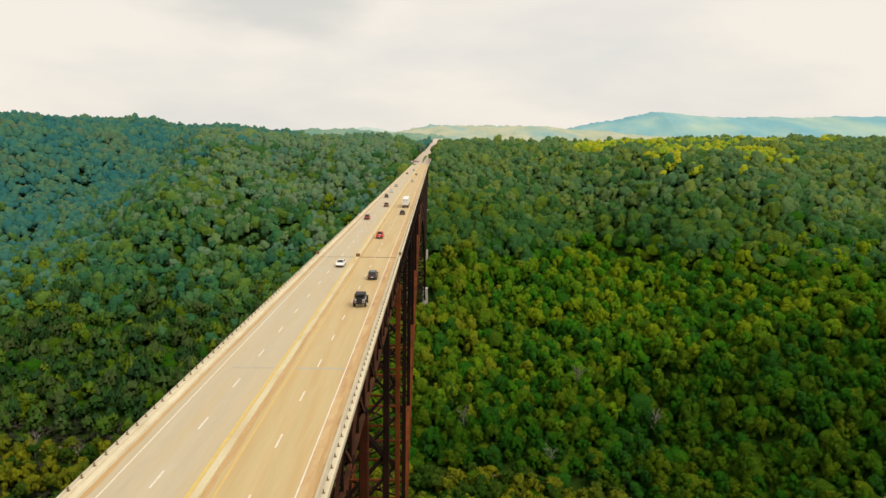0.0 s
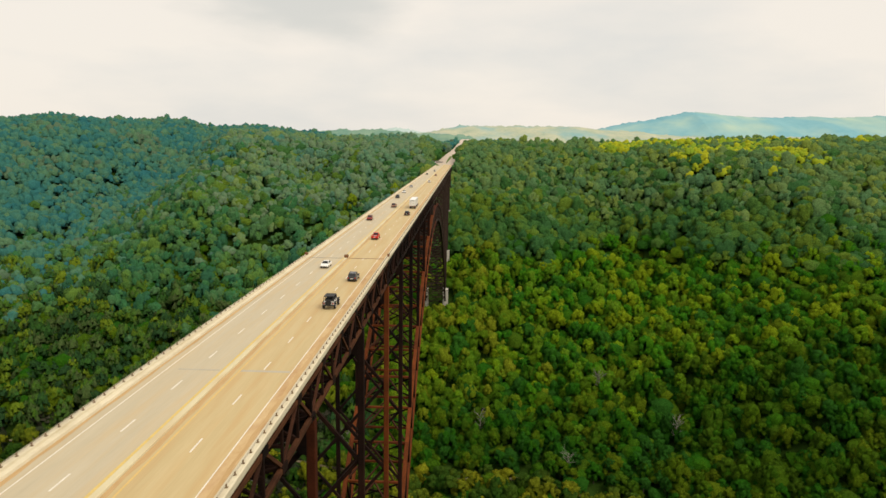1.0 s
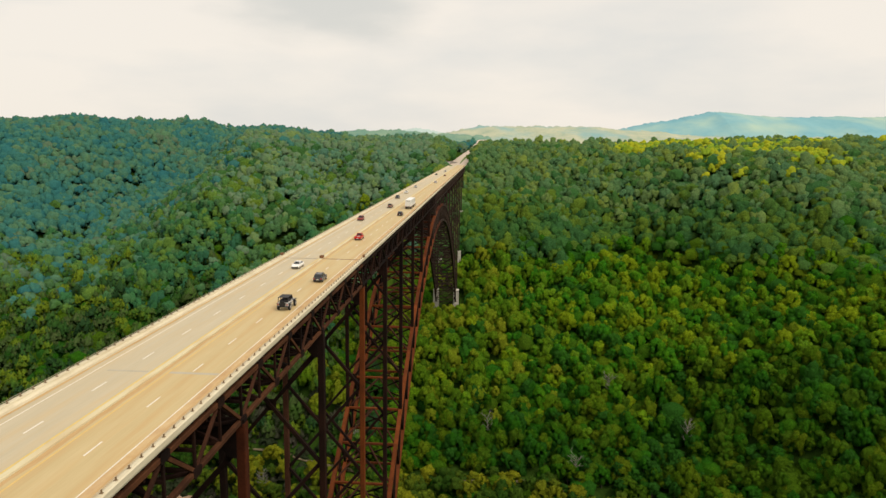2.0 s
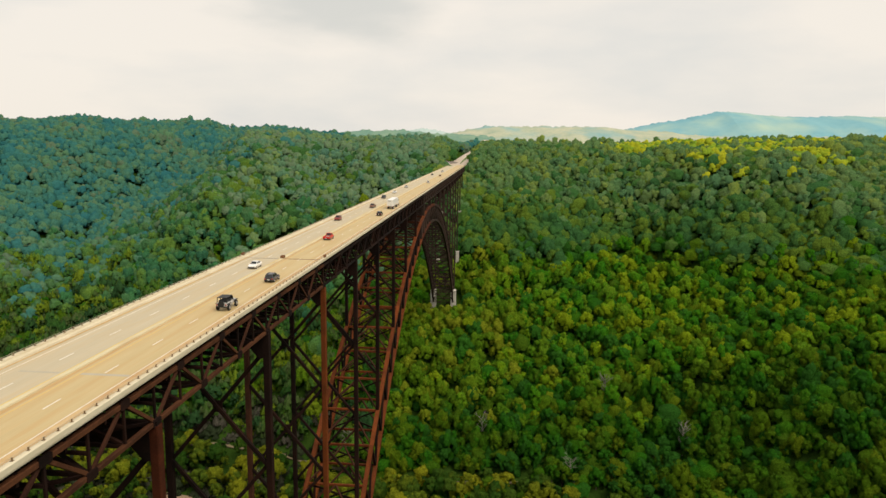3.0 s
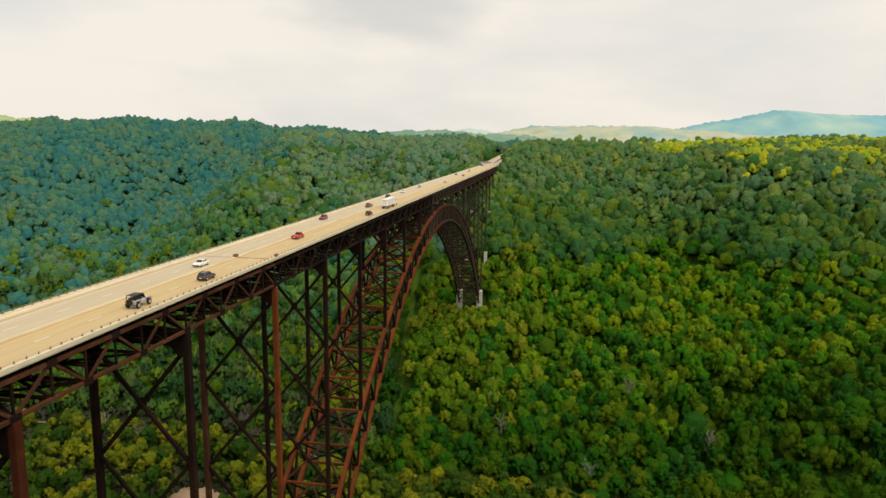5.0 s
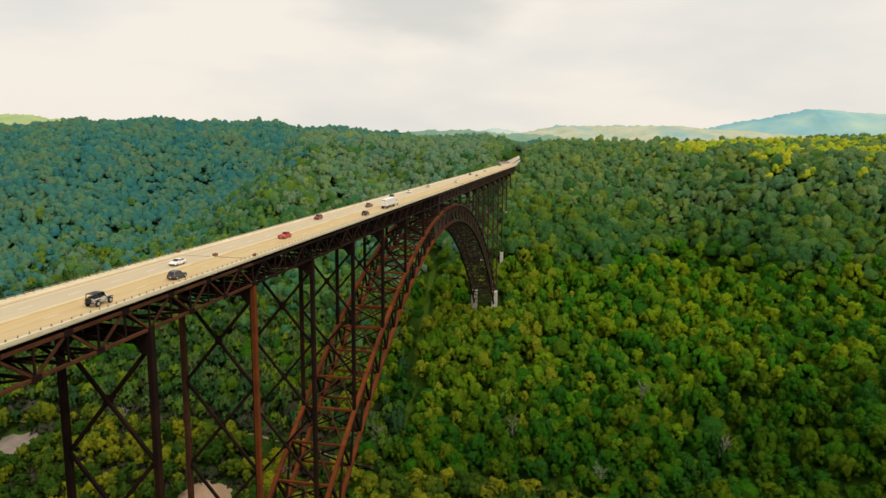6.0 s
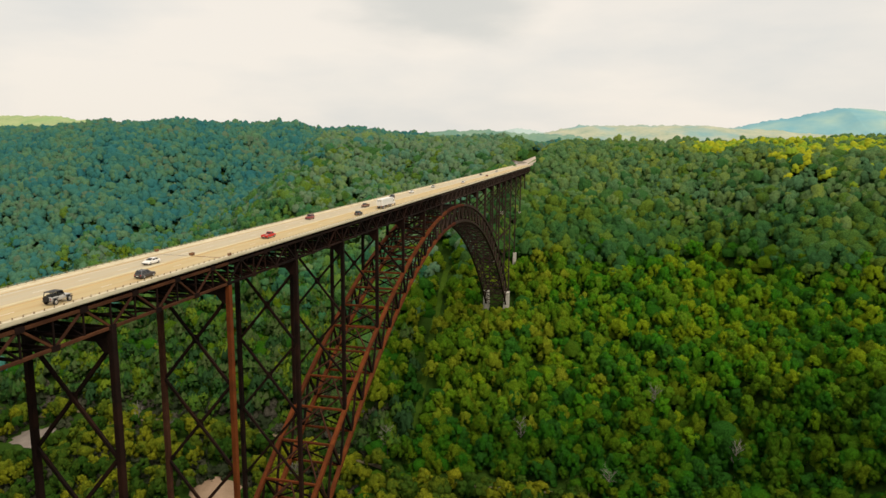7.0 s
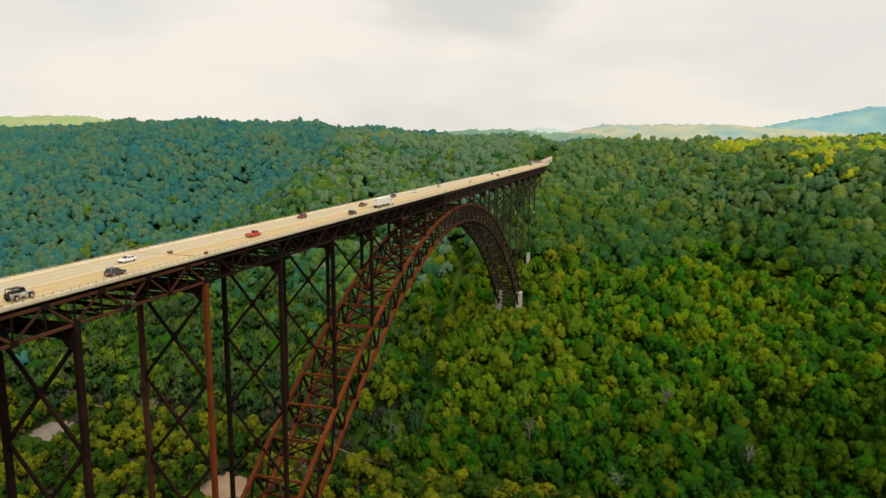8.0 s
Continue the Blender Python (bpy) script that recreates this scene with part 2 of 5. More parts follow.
LEAF_SHADY = foliage("deep_green_canopy", SHADY, True, 0.4, 0.8)
LEAF_RISE = foliage("hazed_rise_canopy", RISE, True, 0.26, 0.5, 0.5)
LEAF_HILL = foliage("hazed_hill_canopy", HILL, True, 0.26, 0.5, 0.5)
LEAF_SUNNY = foliage("sunlit_rim_canopy", SUNNY, True, 0.18, 0.45, 0.45)
DIRT = material("pale_dirt", (0.15, 0.125, 0.105), (0.25, 0.21, 0.18), 0.12, 0.95, fine=10, bump=0.3)
GRASS = material("rough_grass", (0.028, 0.070, 0.008), (0.075, 0.130, 0.014), 0.1, 0.95, fine=14, bump=0.8, spec=0.0)
VERGE = material("mown_verge_grass", (0.10, 0.16, 0.05), (0.19, 0.24, 0.09), 0.15, 0.95, fine=8, spec=0.0)
GRAVEL = material("ochre_gravel", (0.13, 0.105, 0.060), (0.22, 0.18, 0.10), 0.12, 0.95, fine=10, bump=0.3)
RED_DIRT = material("reddish_dirt", (0.24, 0.16, 0.10), (0.36, 0.25, 0.17), 0.12, 0.95, fine=10, bump=0.3)
ASPHALT = material("pale_road", (0.45, 0.37, 0.30), (0.58, 0.49, 0.41), 0.2, 0.9, fine=10)
DEAD = material("grey_dead_wood", (0.16, 0.145, 0.125), (0.28, 0.255, 0.22), 1.0, 0.9, fine=6)
BARK = material("bark", (0.05, 0.04, 0.03), (0.12, 0.10, 0.08), 1.0, 0.9, fine=6)
FLOOR = material("forest_floor", (0.014, 0.036, 0.006), (0.046, 0.092, 0.013), 0.03, 0.95, fine=22, bump=1.0, spec=0.0)
# Far ridges: haze and patches of sun are painted into the base colours.
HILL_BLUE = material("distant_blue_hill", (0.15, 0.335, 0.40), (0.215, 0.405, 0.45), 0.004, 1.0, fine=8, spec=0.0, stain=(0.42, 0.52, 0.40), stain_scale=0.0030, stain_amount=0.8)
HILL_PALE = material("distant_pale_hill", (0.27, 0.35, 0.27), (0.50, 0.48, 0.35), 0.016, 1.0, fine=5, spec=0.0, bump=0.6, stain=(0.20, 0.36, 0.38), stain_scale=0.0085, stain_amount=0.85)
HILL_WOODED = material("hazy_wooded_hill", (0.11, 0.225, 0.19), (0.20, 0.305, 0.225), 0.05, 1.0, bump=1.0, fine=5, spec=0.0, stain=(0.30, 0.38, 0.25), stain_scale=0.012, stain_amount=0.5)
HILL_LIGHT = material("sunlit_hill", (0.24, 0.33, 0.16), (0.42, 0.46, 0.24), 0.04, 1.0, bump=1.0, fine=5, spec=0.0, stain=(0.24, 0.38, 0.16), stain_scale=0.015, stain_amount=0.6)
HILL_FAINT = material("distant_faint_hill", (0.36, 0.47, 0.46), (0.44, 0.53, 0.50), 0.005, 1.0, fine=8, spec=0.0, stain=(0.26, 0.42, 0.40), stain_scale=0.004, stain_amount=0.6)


# ---------------------------------------------------------------- mesh helpers
def mesh_from(name, verts, faces, mat=None, smooth=False):
    me = bpy.data.meshes.new(name)
    me.from_pydata([tuple(v) for v in verts], [], faces)
    if mat:
        me.materials.append(mat)
    if smooth:
        me.polygons.foreach_set("use_smooth", [True] * len(me.polygons))
    me.update()
    return me


def put(name, me, parent=None, m=None, label=""):
    ob = new(name, me)
    if parent is not None:
        ob.parent = parent
    if m is not None:
        ob.matrix_basis = m
    if label:
        tagged(ob, label)
    return ob


def part(name, bm, mat, parent, label="", m=None, smooth=False):
    me = bpy.data.meshes.new(name)
    bm.normal_update()
    bm.to_mesh(me)
    bm.free()
    me.materials.append(mat)
    if smooth:
        me.polygons.foreach_set("use_smooth", [True] * len(me.polygons))
    return put(name, me, parent, m, label)


def thing(name, at, label, category, group="", kind=""):
    ob = new(name)
    ob.matrix_basis = Matrix.Translation(at)
    return tagged(ob, label, category, group, kind)


BARS = {}


def bar_mesh(w, h, length, mat, name):
    """A straight member along y from 0 to length, w wide in x and h deep in z, its long edges chamfered."""
    key = (round(w, 3), round(h, 3), round(length, 2), mat.name)
    if key not in BARS:
        c = min(w, h) * 0.09
        a, b = w / 2, h / 2
        ring = [(-a + c, -b), (a - c, -b), (a, -b + c), (a, b - c), (a - c, b), (-a + c, b), (-a, b - c), (-a, -b + c)]
        vs = [(x, 0, z) for x, z in ring] + [(x, length, z) for x, z in ring]
        fs = [(i, (i + 1) % 8, 8 + (i + 1) % 8, 8 + i) for i in range(8)] + [tuple(range(7, -1, -1)), tuple(range(8, 16))]
        BARS[key] = mesh_from(name, vs, fs, mat)
    return BARS[key]


def bar(name, p, q, w, h, mat, parent, label=""):
    """A member from p to q (places relative to the parent)."""
    p, q = Vector(p), Vector(q)
    d = q - p
    y = d.normalized()
    up = Vector((0, 0, 1)) if abs(y.z) < 0.95 else Vector((0, 1, 0))
    x = y.cross(up).normalized()
    z = x.cross(y)
    m = Matrix(((x.x, y.x, z.x, p.x), (x.y, y.y, z.y, p.y), (x.z, y.z, z.z, p.z), (0, 0, 0, 1)))
    return put(name, bar_mesh(w, h, d.length, mat, name), parent, m, label)


def box(bm, x0, x1, y0, y1, z0, z1, bevel=0.0):
    r = bmesh.ops.create_cube(bm, size=1.0)
    vs = r["verts"]
    for v in vs:
        v.co = Vector(((x0 + x1) / 2 + v.co.x * (x1 - x0), (y0 + y1) / 2 + v.co.y * (y1 - y0), (z0 + z1) / 2 + v.co.z * (z1 - z0)))
    if bevel:
        es = {e for v in vs for e in v.link_edges}
        bmesh.ops.bevel(bm, geom=list(es), offset=bevel, segments=1, affect="EDGES")
    return bm


def box_part(name, dims, mat, parent, bevel=0.0, label=""):
    return part(name, box(bmesh.new(), *dims, bevel), mat, parent, label)


def sweep(profile, y0, y1, step=20.0):
    """A profile in x and z carried along y, closed at both ends."""
    bm = bmesh.new()
    n = max(1, int(round((y1 - y0) / step)))
    rings = [[bm.verts.new((x, y0 + (y1 - y0) * i / n, z)) for x, z in profile] for i in range(n + 1)]
    k = len(profile)
    for a, b in zip(rings, rings[1:]):
        for i in range(k):
            bm.faces.new((a[i], a[(i + 1) % k], b[(i + 1) % k], b[i]))
    bm.faces.new(rings[0][::-1])
    bm.faces.new(rings[-1])
    bmesh.ops.recalc_face_normals(bm, faces=bm.faces)
    return bm


# ---------------------------------------------------------------- plan of the bridge
SPAN, FIRST, PANELS = 37.0, 163.5, 14            # arch bents
LAST = FIRST + SPAN * PANELS
NEAR_SPAN, FAR_SPAN = 40.3, 40.3                 # approach spans
NEAR_END, FAR_END = FIRST - 5 * NEAR_SPAN, LAST + 5 * FAR_SPAN
RIB = 9.9                                        # half the distance between the two trusses, ribs and columns
TOP, BOTTOM = -1.25, -6.3                        # chord axes of the deck truss
HALF = 10.5                                      # half the deck's width
CROWN, CURVE = -11.2, 0.00170                    # top chord of the arch
MID = (FIRST + LAST) / 2
PIER_TOP = (0, -88, -48, -31, -14)               # tops of the concrete piers under the far approach bents


def arch_top(y):
    return CROWN - CURVE * (y - MID) ** 2


def arch_bottom(y):
    """The node of the lower chord that belongs to the upper chord's node at y."""
    u = (y - MID) / (LAST - MID)
    depth = 10.2 + 5.6 * u * u
    slope = -2 * CURVE * (y - MID)
    n = Vector((slope, -1)).normalized()
    return y + n.x * depth, arch_top(y) + n.y * depth


# ---------------------------------------------------------------- ground
PROFILE = [(-400, 40), (-120, 22), (-44, -1), (-20, -14), (60, -75), (163, -131), (255, -240), (300, -266), (350, -268), (395, -252), (470, -242), (505, -226),
           (576, -181), (643, -150), (736, -106), (825, -42), (884, -4), (930, 10), (1000, 15), (1250, 22), (1800, 10), (2600, -40), (9000, -60)]
PY = np.array([p[0] for p in PROFILE], float)
PZ = np.array([p[1] for p in PROFILE], float)


def smooth(a, b, v):
    t = np.clip((v - a) / (b - a), 0, 1)
    return t * t * (3 - 2 * t)


def wave(x, y, f, s):
    return np.sin(x * f + s) * np.cos(y * f * 1.13 + 2.1 * s) + 0.5 * np.sin(x * f * 2.3 + y * f * 1.7 + s)


def road_x(y):
    """The middle of the road where it goes on past the far end of the bridge."""
    return 26 * smooth(890, 1750, np.asarray(y, float))


def road_z(y):
    y = np.asarray(y, float)
    return np.where(y > FAR_END, np.interp(y, [FAR_END, 1000, 1150, 1320, 1600, 2200], [0, 4.5, 10, 17, 36, 44]), 0.0)


def ground(x, y):
    """Height of the bare ground."""
    x, y = np.asarray(x, float), np.asarray(y, float)
    shift = 105 * smooth(190, 340, x) + 30 * smooth(320, 390, x) - 40 * smooth(-90, -210, x)
    depth = np.interp(y, [560, 800, 900, 1000, 1160, 1500], [0, 92, 118, 165, 240, 330])      # side ravine behind the spur
    shift = shift - depth * np.exp(-((x + 475 - 30 * smooth(850, 1150, y)) / 118) ** 2)
    shift = shift + 34 * np.exp(-((x + 300) / 55) ** 2) * smooth(680, 830, y) - 26 * np.exp(-((x + 172) / 45) ** 2) * smooth(820, 890, y)
    near = smooth(330, 430, y)
    d = y + shift * near
    z = sum(np.interp(d + o, PY, PZ) for o in (-24, -12, 0, 12, 24)) / 5
    high = smooth(860, 1000, d)
    z = z + high * (25 * smooth(-150, -500, x) - 5 * smooth(-80, 20, x) + 8 * smooth(250, 600, x))
    z = z - high * 40 * smooth(-805, -880, x) * (1 - 0.6 * smooth(-895, -980, x))
    away = smooth(20, 90, np.abs(x))
    z = z + away * near * (1 - high) * 6.0 * wave(x, y, 0.013, 0.9) * smooth(440, 560, y)
    z = z + away * near * (4.0 * wave(x, y, 0.021, 0.4) + 2.2 * wave(x, y, 0.055, 1.3))
    z = z + np.exp(-(x / 34) ** 2) * np.interp(y, [688, 715, 735, 760, 790, 830, 866], [0, 9, 15, 23, 17, 8, 0])
    cut = (1 - smooth(14, 34, np.abs(x - road_x(y)))) * smooth(FAR_END - 6, FAR_END + 6, y)
    road = road_z(y) - 0.6
    z = z * (1 - cut) + road * cut
    back = (1 - smooth(13, 34, np.abs(x))) * (1 - smooth(NEAR_END - 12, NEAR_END - 1, y))
    return z * (1 - back) - 0.6 * back


def axis(lo, hi, centre_lo, centre_hi, fine, coarse):
    a = list(np.arange(centre_lo, centre_hi, fine))
    step, v = fine, centre_hi
    while v < hi:
        a.append(v)
        step = min(step * 1.25, coarse)
        v += step
    a.append(hi)
    step, v = fine, centre_lo
    while v > lo:
        step = min(step * 1.25, coarse)
        v -= step
        a.append(max(v, lo))
    return np.unique(np.array(a))


gx, gy = axis(-9000, 9000, -900, 800, 12, 900), axis(-2500, 9000, -60, 1200, 12, 900)
GX, GY = np.meshgrid(gx, gy)
GZ = ground(GX, GY)
nx, ny = len(gx), len(gy)
ids = np.arange(nx * ny).reshape(ny, nx)
quads = np.stack([ids[:-1, :-1], ids[:-1, 1:], ids[1:, 1:], ids[1:, :-1]], -1).reshape(-1, 4)
me = mesh_from("ground", np.stack([GX, GY, GZ], -1).reshape(-1, 3).tolist(), quads.tolist(), FLOOR, True)
tagged(new("ground", me), "steep wooded gorge ground under dense green forest", "ground", kind="structure")


def ridge(name, mat, y, x0, x1, heights, depth, label, seed):
    """A far wooded ridge: a long rounded mound with an uneven crest."""
    rng = np.random.RandomState(seed)
    n, k = 620, 12
    xs = np.linspace(x0, x1, n)
    crest = np.interp(xs, np.linspace(x0, x1, len(heights)), heights)
    tips = np.zeros(n)
    for x_scale, amount in ((260.0, 10.0), (90.0, 6.0), (30.0, 5.0), (13.0, 5.0), (7.0, 3.5)):
        bump = amount * np.array([noise.noise(Vector((x / x_scale, seed * 7.3, 0.5))) for x in xs])
        if x_scale > 50:
            crest = crest + bump
        else:
            tips = tips + bump
    vs, fs = [], []
    for j in range(k):
        t = j / (k - 1)
        for i in range(n):
            vs.append((xs[i], y - depth * (1 - t), -80 + (crest[i] + 80) * math.sin(t * math.pi / 2) + 26 * (1 - t) * noise.noise(Vector((xs[i] / 130.0, t * 5, seed))) + tips[i] * t ** 14))
    for j in range(k - 1):
        for i in range(n - 1):
            fs.append((j * n + i, j * n + i + 1, (j + 1) * n + i + 1, (j + 1) * n + i))
    ob = new(name, mesh_from(name, vs, fs, mat, True))
    return tagged(ob, label, "hill", kind="structure")


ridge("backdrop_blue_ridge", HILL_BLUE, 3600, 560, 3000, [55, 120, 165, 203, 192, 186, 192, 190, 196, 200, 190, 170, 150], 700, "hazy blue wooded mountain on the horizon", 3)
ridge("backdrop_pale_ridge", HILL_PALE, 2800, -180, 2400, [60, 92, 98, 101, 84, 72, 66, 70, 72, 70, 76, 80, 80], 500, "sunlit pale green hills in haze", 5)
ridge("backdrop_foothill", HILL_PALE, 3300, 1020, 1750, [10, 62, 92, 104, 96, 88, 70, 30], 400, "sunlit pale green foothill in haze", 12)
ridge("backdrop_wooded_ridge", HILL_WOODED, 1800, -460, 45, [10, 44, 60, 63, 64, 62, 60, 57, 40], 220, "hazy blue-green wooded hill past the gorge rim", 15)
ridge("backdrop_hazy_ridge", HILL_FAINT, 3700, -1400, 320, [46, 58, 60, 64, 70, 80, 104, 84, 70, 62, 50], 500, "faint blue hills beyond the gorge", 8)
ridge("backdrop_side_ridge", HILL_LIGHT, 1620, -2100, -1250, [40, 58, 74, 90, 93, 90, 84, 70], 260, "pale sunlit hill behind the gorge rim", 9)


# ---------------------------------------------------------------- deck
deck = thing("road", (0, 0, 0), "warm tan concrete bridge road with worn lane markings", "road", kind="structure")
part("slab", sweep([(-HALF + 0.9, -0.45), (HALF - 0.9, -0.45), (HALF - 0.75, -0.12), (HALF - 0.75, 0), (-HALF + 0.75, 0), (-HALF + 0.75, -0.12)], NEAR_END, FAR_END), DECK, deck)
SHOULDER = material("mottled_shoulder_concrete", (0.46, 0.30, 0.135), (0.58, 0.43, 0.24), 0.9, 0.9, stretch=(1, 0.35, 1), fine=5,
                    stain=(0.36, 0.19, 0.085), stain_scale=0.55, stain_amount=0.7)
box_part("shoulder", (7.87, 9.4, NEAR_END, FAR_END, 0.0, 0.010), SHOULDER, deck, label="brown mottled concrete shoulder")
box_part("surface", (0.13, 9.4, NEAR_END, FAR_END, 0.0, 0.008), OCHRE, deck, label="ochre stained concrete wearing surface")
GRIME_RNG = random.Random(4)
for x0, w in ((0.15, 0.75), (8.55, 0.75), (-9.35, 0.55)):
    bm = bmesh.new()
    last = None
    for k in range(int((FAR_END - NEAR_END) / 3) + 1):
        y = NEAR_END + 3 * k
        a = x0 + (GRIME_RNG.uniform(0, 0.2) if x0 > 8 else 0)
        b = x0 + w * GRIME_RNG.uniform(0.55, 1.0)
        pair = (bm.verts.new((a, y, 0.014)), bm.verts.new((b, y, 0.014)))
        if last:
            bm.faces.new((last[0], last[1], pair[1], pair[0]))
        last = pair
    part("grime", bm, GRIME, deck)
for x, w, mat in ((-8.05, 0.13, WHITE_LINE), (7.8, 0.13, WHITE_LINE), (-0.90, 0.40, YELLOW_LINE), (1.22, 0.2, OCHRE_LINE)):
    box_part("line_marking", (x - w / 2, x + w / 2, NEAR_END, FAR_END, 0.0, 0.018), mat, deck)
DASH = mesh_from("lane_dash", [(x, y, z) for z in (0, 0.018) for x, y in ((-0.09, 0), (0.09, 0), (0.09, 2.95), (-0.09, 2.95))],
                 [(0, 3, 2, 1), (4, 5, 6, 7), (0, 1, 5, 4), (1, 2, 6, 5), (2, 3, 7, 6), (3, 0, 4, 7)], WHITE_LINE)
for x, y0 in ((-4.45, 52.2), (4.1, 59.7)):
    k = math.ceil((NEAR_END - y0) / 11.36)
    while y0 + k * 11.36 < FAR_END - 4:
        put("lane_dash", DASH, deck, pose(x, y0 + k * 11.36, 0))
        k += 1
median = thing("median_kerb", (0, 0, 0), "low pale concrete kerb along the middle of the road", "kerb", kind="structure")
part("kerb", sweep([(-0.60, 0.0), (0.14, 0.0), (0.10, 0.2), (0.03, 0.24), (-0.50, 0.24), (-0.58, 0.2)], NEAR_END, FAR_END), KERB, median)


def parapet(side):
    s = side
    p = thing("parapet", (0, 0, 0), "pale concrete bridge parapet with short rusty rail posts", "parapet", "parapets of the bridge")
    prof = [(s * 9.35, 0.0), (s * 9.42, 0.28), (s * 9.85, 0.42), (s * 9.9, 0.66), (s * 10.42, 0.70), (s * 10.54, 0.64), (s * 10.56, 0.10), (s * 10.5, -0.10), (s * 9.9, -0.16), (s * 9.7, 0.0)]
    part("wall", sweep(prof, NEAR_END, FAR_END), PALE, p)
    for z, x in ((1.02, 10.12), (0.84, 10.10)):
        bar("rail", (s * x, NEAR_END, z), (s * x, FAR_END, z), 0.035, 0.035, CABLE, p)
    bm = bmesh.new()
    box(bm, -0.065, 0.065, -0.06, 0.06, 0.66, 1.02, 0.015)
    box(bm, -0.15, 0.15, -0.13, 0.13, 0.66, 0.71)
    first = part("post", bm, RAIL, p, m=pose(s * 10.14, -34, 0))
    rest = []
    for k in range(1, 450):
        y = -34 + k * 2.06
        if k < 300:
            put("post", first.data, p, pose(s * 10.14, y, 0))
        elif y < FAR_END:
            rest.append(y)
    bm = bmesh.new()
    vs, fs = [], []
    for y in rest:
        o = len(vs)
        vs += [(s * 10.14 + a, y + b, c) for c in (0.66, 1.06) for a, b in ((-0.07, -0.06), (0.07, -0.06), (0.07, 0.06), (-0.07, 0.06))]
        fs += [(o, o + 3, o + 2, o + 1), (o + 4, o + 5, o + 6, o + 7), (o, o + 1, o + 5, o + 4), (o + 1, o + 2, o + 6, o + 5), (o + 2, o + 3, o + 7, o + 6), (o + 3, o, o + 4, o + 7)]
    bm.free()
    tagged(put("post_row", mesh_from("post_row", vs, fs, RAIL), p), kind="stuff")


parapet(-1)
parapet(1)


# ---------------------------------------------------------------- deck truss
def gusset(w, h, t=0.10):
    key = ("gusset", w, h)
    if key not in BARS:
        c = 0.28
        ring = [(-w + c * w, -h), (w - c * w, -h), (w, -h + c * h), (w, h - c * h), (w - c * w, h), (-w + c * w, h), (-w, h - c * h), (-w, -h + c * h)]
        vs = [(-t, y, z) for y, z in ring] + [(t, y, z) for y, z in ring]
        fs = [(i, (i + 1) % 8, 8 + (i + 1) % 8, 8 + i) for i in range(8)] + [tuple(range(7, -1, -1)), tuple(range(8, 16))]
        BARS[key] = mesh_from("gusset_plate", vs, fs, STEEL)
    return BARS[key]


def truss_span(length, side_mat, steel=STEEL, chord=None):
    """One span of the deck truss from bent to bent, with its floor frames."""
    t = thing("deck_truss_span", (0, 0, 0), "dark weathering steel truss span under the road deck", "truss", "truss spans of the bridge")
    h = length / 6
    for s in (-1, 1):
        x = s * RIB
        bar("top_chord", (x, 0, TOP), (x, length, TOP), 0.62, 0.62, chord or side_mat, t)
        bar("bottom_chord", (x, 0, BOTTOM), (x, length, BOTTOM), 0.58, 0.58, chord or side_mat, t)
        for i in range(6):
            a, b = (BOTTOM, TOP) if i % 2 == 0 else (TOP, BOTTOM)
            # Odd diagonals face the light: the lit red is put into their colour.
            bar("diagonal", (x, i * h, a), (x, (i + 1) * h, b), 0.34, 0.46, chord if chord and i % 2 else side_mat, t)
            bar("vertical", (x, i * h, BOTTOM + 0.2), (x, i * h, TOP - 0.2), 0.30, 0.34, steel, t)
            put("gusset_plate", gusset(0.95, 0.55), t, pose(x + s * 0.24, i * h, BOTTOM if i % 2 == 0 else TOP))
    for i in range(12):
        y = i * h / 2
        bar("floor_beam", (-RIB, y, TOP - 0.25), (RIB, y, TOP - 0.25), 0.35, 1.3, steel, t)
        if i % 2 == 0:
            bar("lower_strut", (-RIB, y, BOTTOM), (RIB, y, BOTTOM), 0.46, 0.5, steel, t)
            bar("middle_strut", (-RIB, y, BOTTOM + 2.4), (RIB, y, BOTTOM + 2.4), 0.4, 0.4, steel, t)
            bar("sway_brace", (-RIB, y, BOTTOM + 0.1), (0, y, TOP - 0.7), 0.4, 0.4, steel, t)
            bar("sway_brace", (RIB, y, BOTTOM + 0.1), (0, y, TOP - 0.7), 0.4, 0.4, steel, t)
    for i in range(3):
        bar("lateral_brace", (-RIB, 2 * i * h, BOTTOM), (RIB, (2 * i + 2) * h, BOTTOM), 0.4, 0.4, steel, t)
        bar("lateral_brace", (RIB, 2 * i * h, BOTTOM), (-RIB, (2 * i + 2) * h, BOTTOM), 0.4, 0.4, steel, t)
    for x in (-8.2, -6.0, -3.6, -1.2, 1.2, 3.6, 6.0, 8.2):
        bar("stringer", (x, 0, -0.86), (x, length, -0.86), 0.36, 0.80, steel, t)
    return t


# WARM and CHORD paint lit red on the truss sides; inner steel stays dark.
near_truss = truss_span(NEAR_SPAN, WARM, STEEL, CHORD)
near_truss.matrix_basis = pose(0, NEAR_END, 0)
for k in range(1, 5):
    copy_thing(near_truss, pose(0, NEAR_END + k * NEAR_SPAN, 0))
far_truss = truss_span(FAR_SPAN, HAZED_STEEL, HAZED_STEEL)
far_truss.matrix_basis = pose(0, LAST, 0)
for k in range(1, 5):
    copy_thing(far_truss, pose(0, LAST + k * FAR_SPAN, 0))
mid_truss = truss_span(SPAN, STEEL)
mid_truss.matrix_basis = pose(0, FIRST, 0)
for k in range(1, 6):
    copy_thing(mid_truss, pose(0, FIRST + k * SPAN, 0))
hazed_truss = truss_span(SPAN, HAZED_STEEL, HAZED_STEEL)
hazed_truss.matrix_basis = pose(0, FIRST + 6 * SPAN, 0)
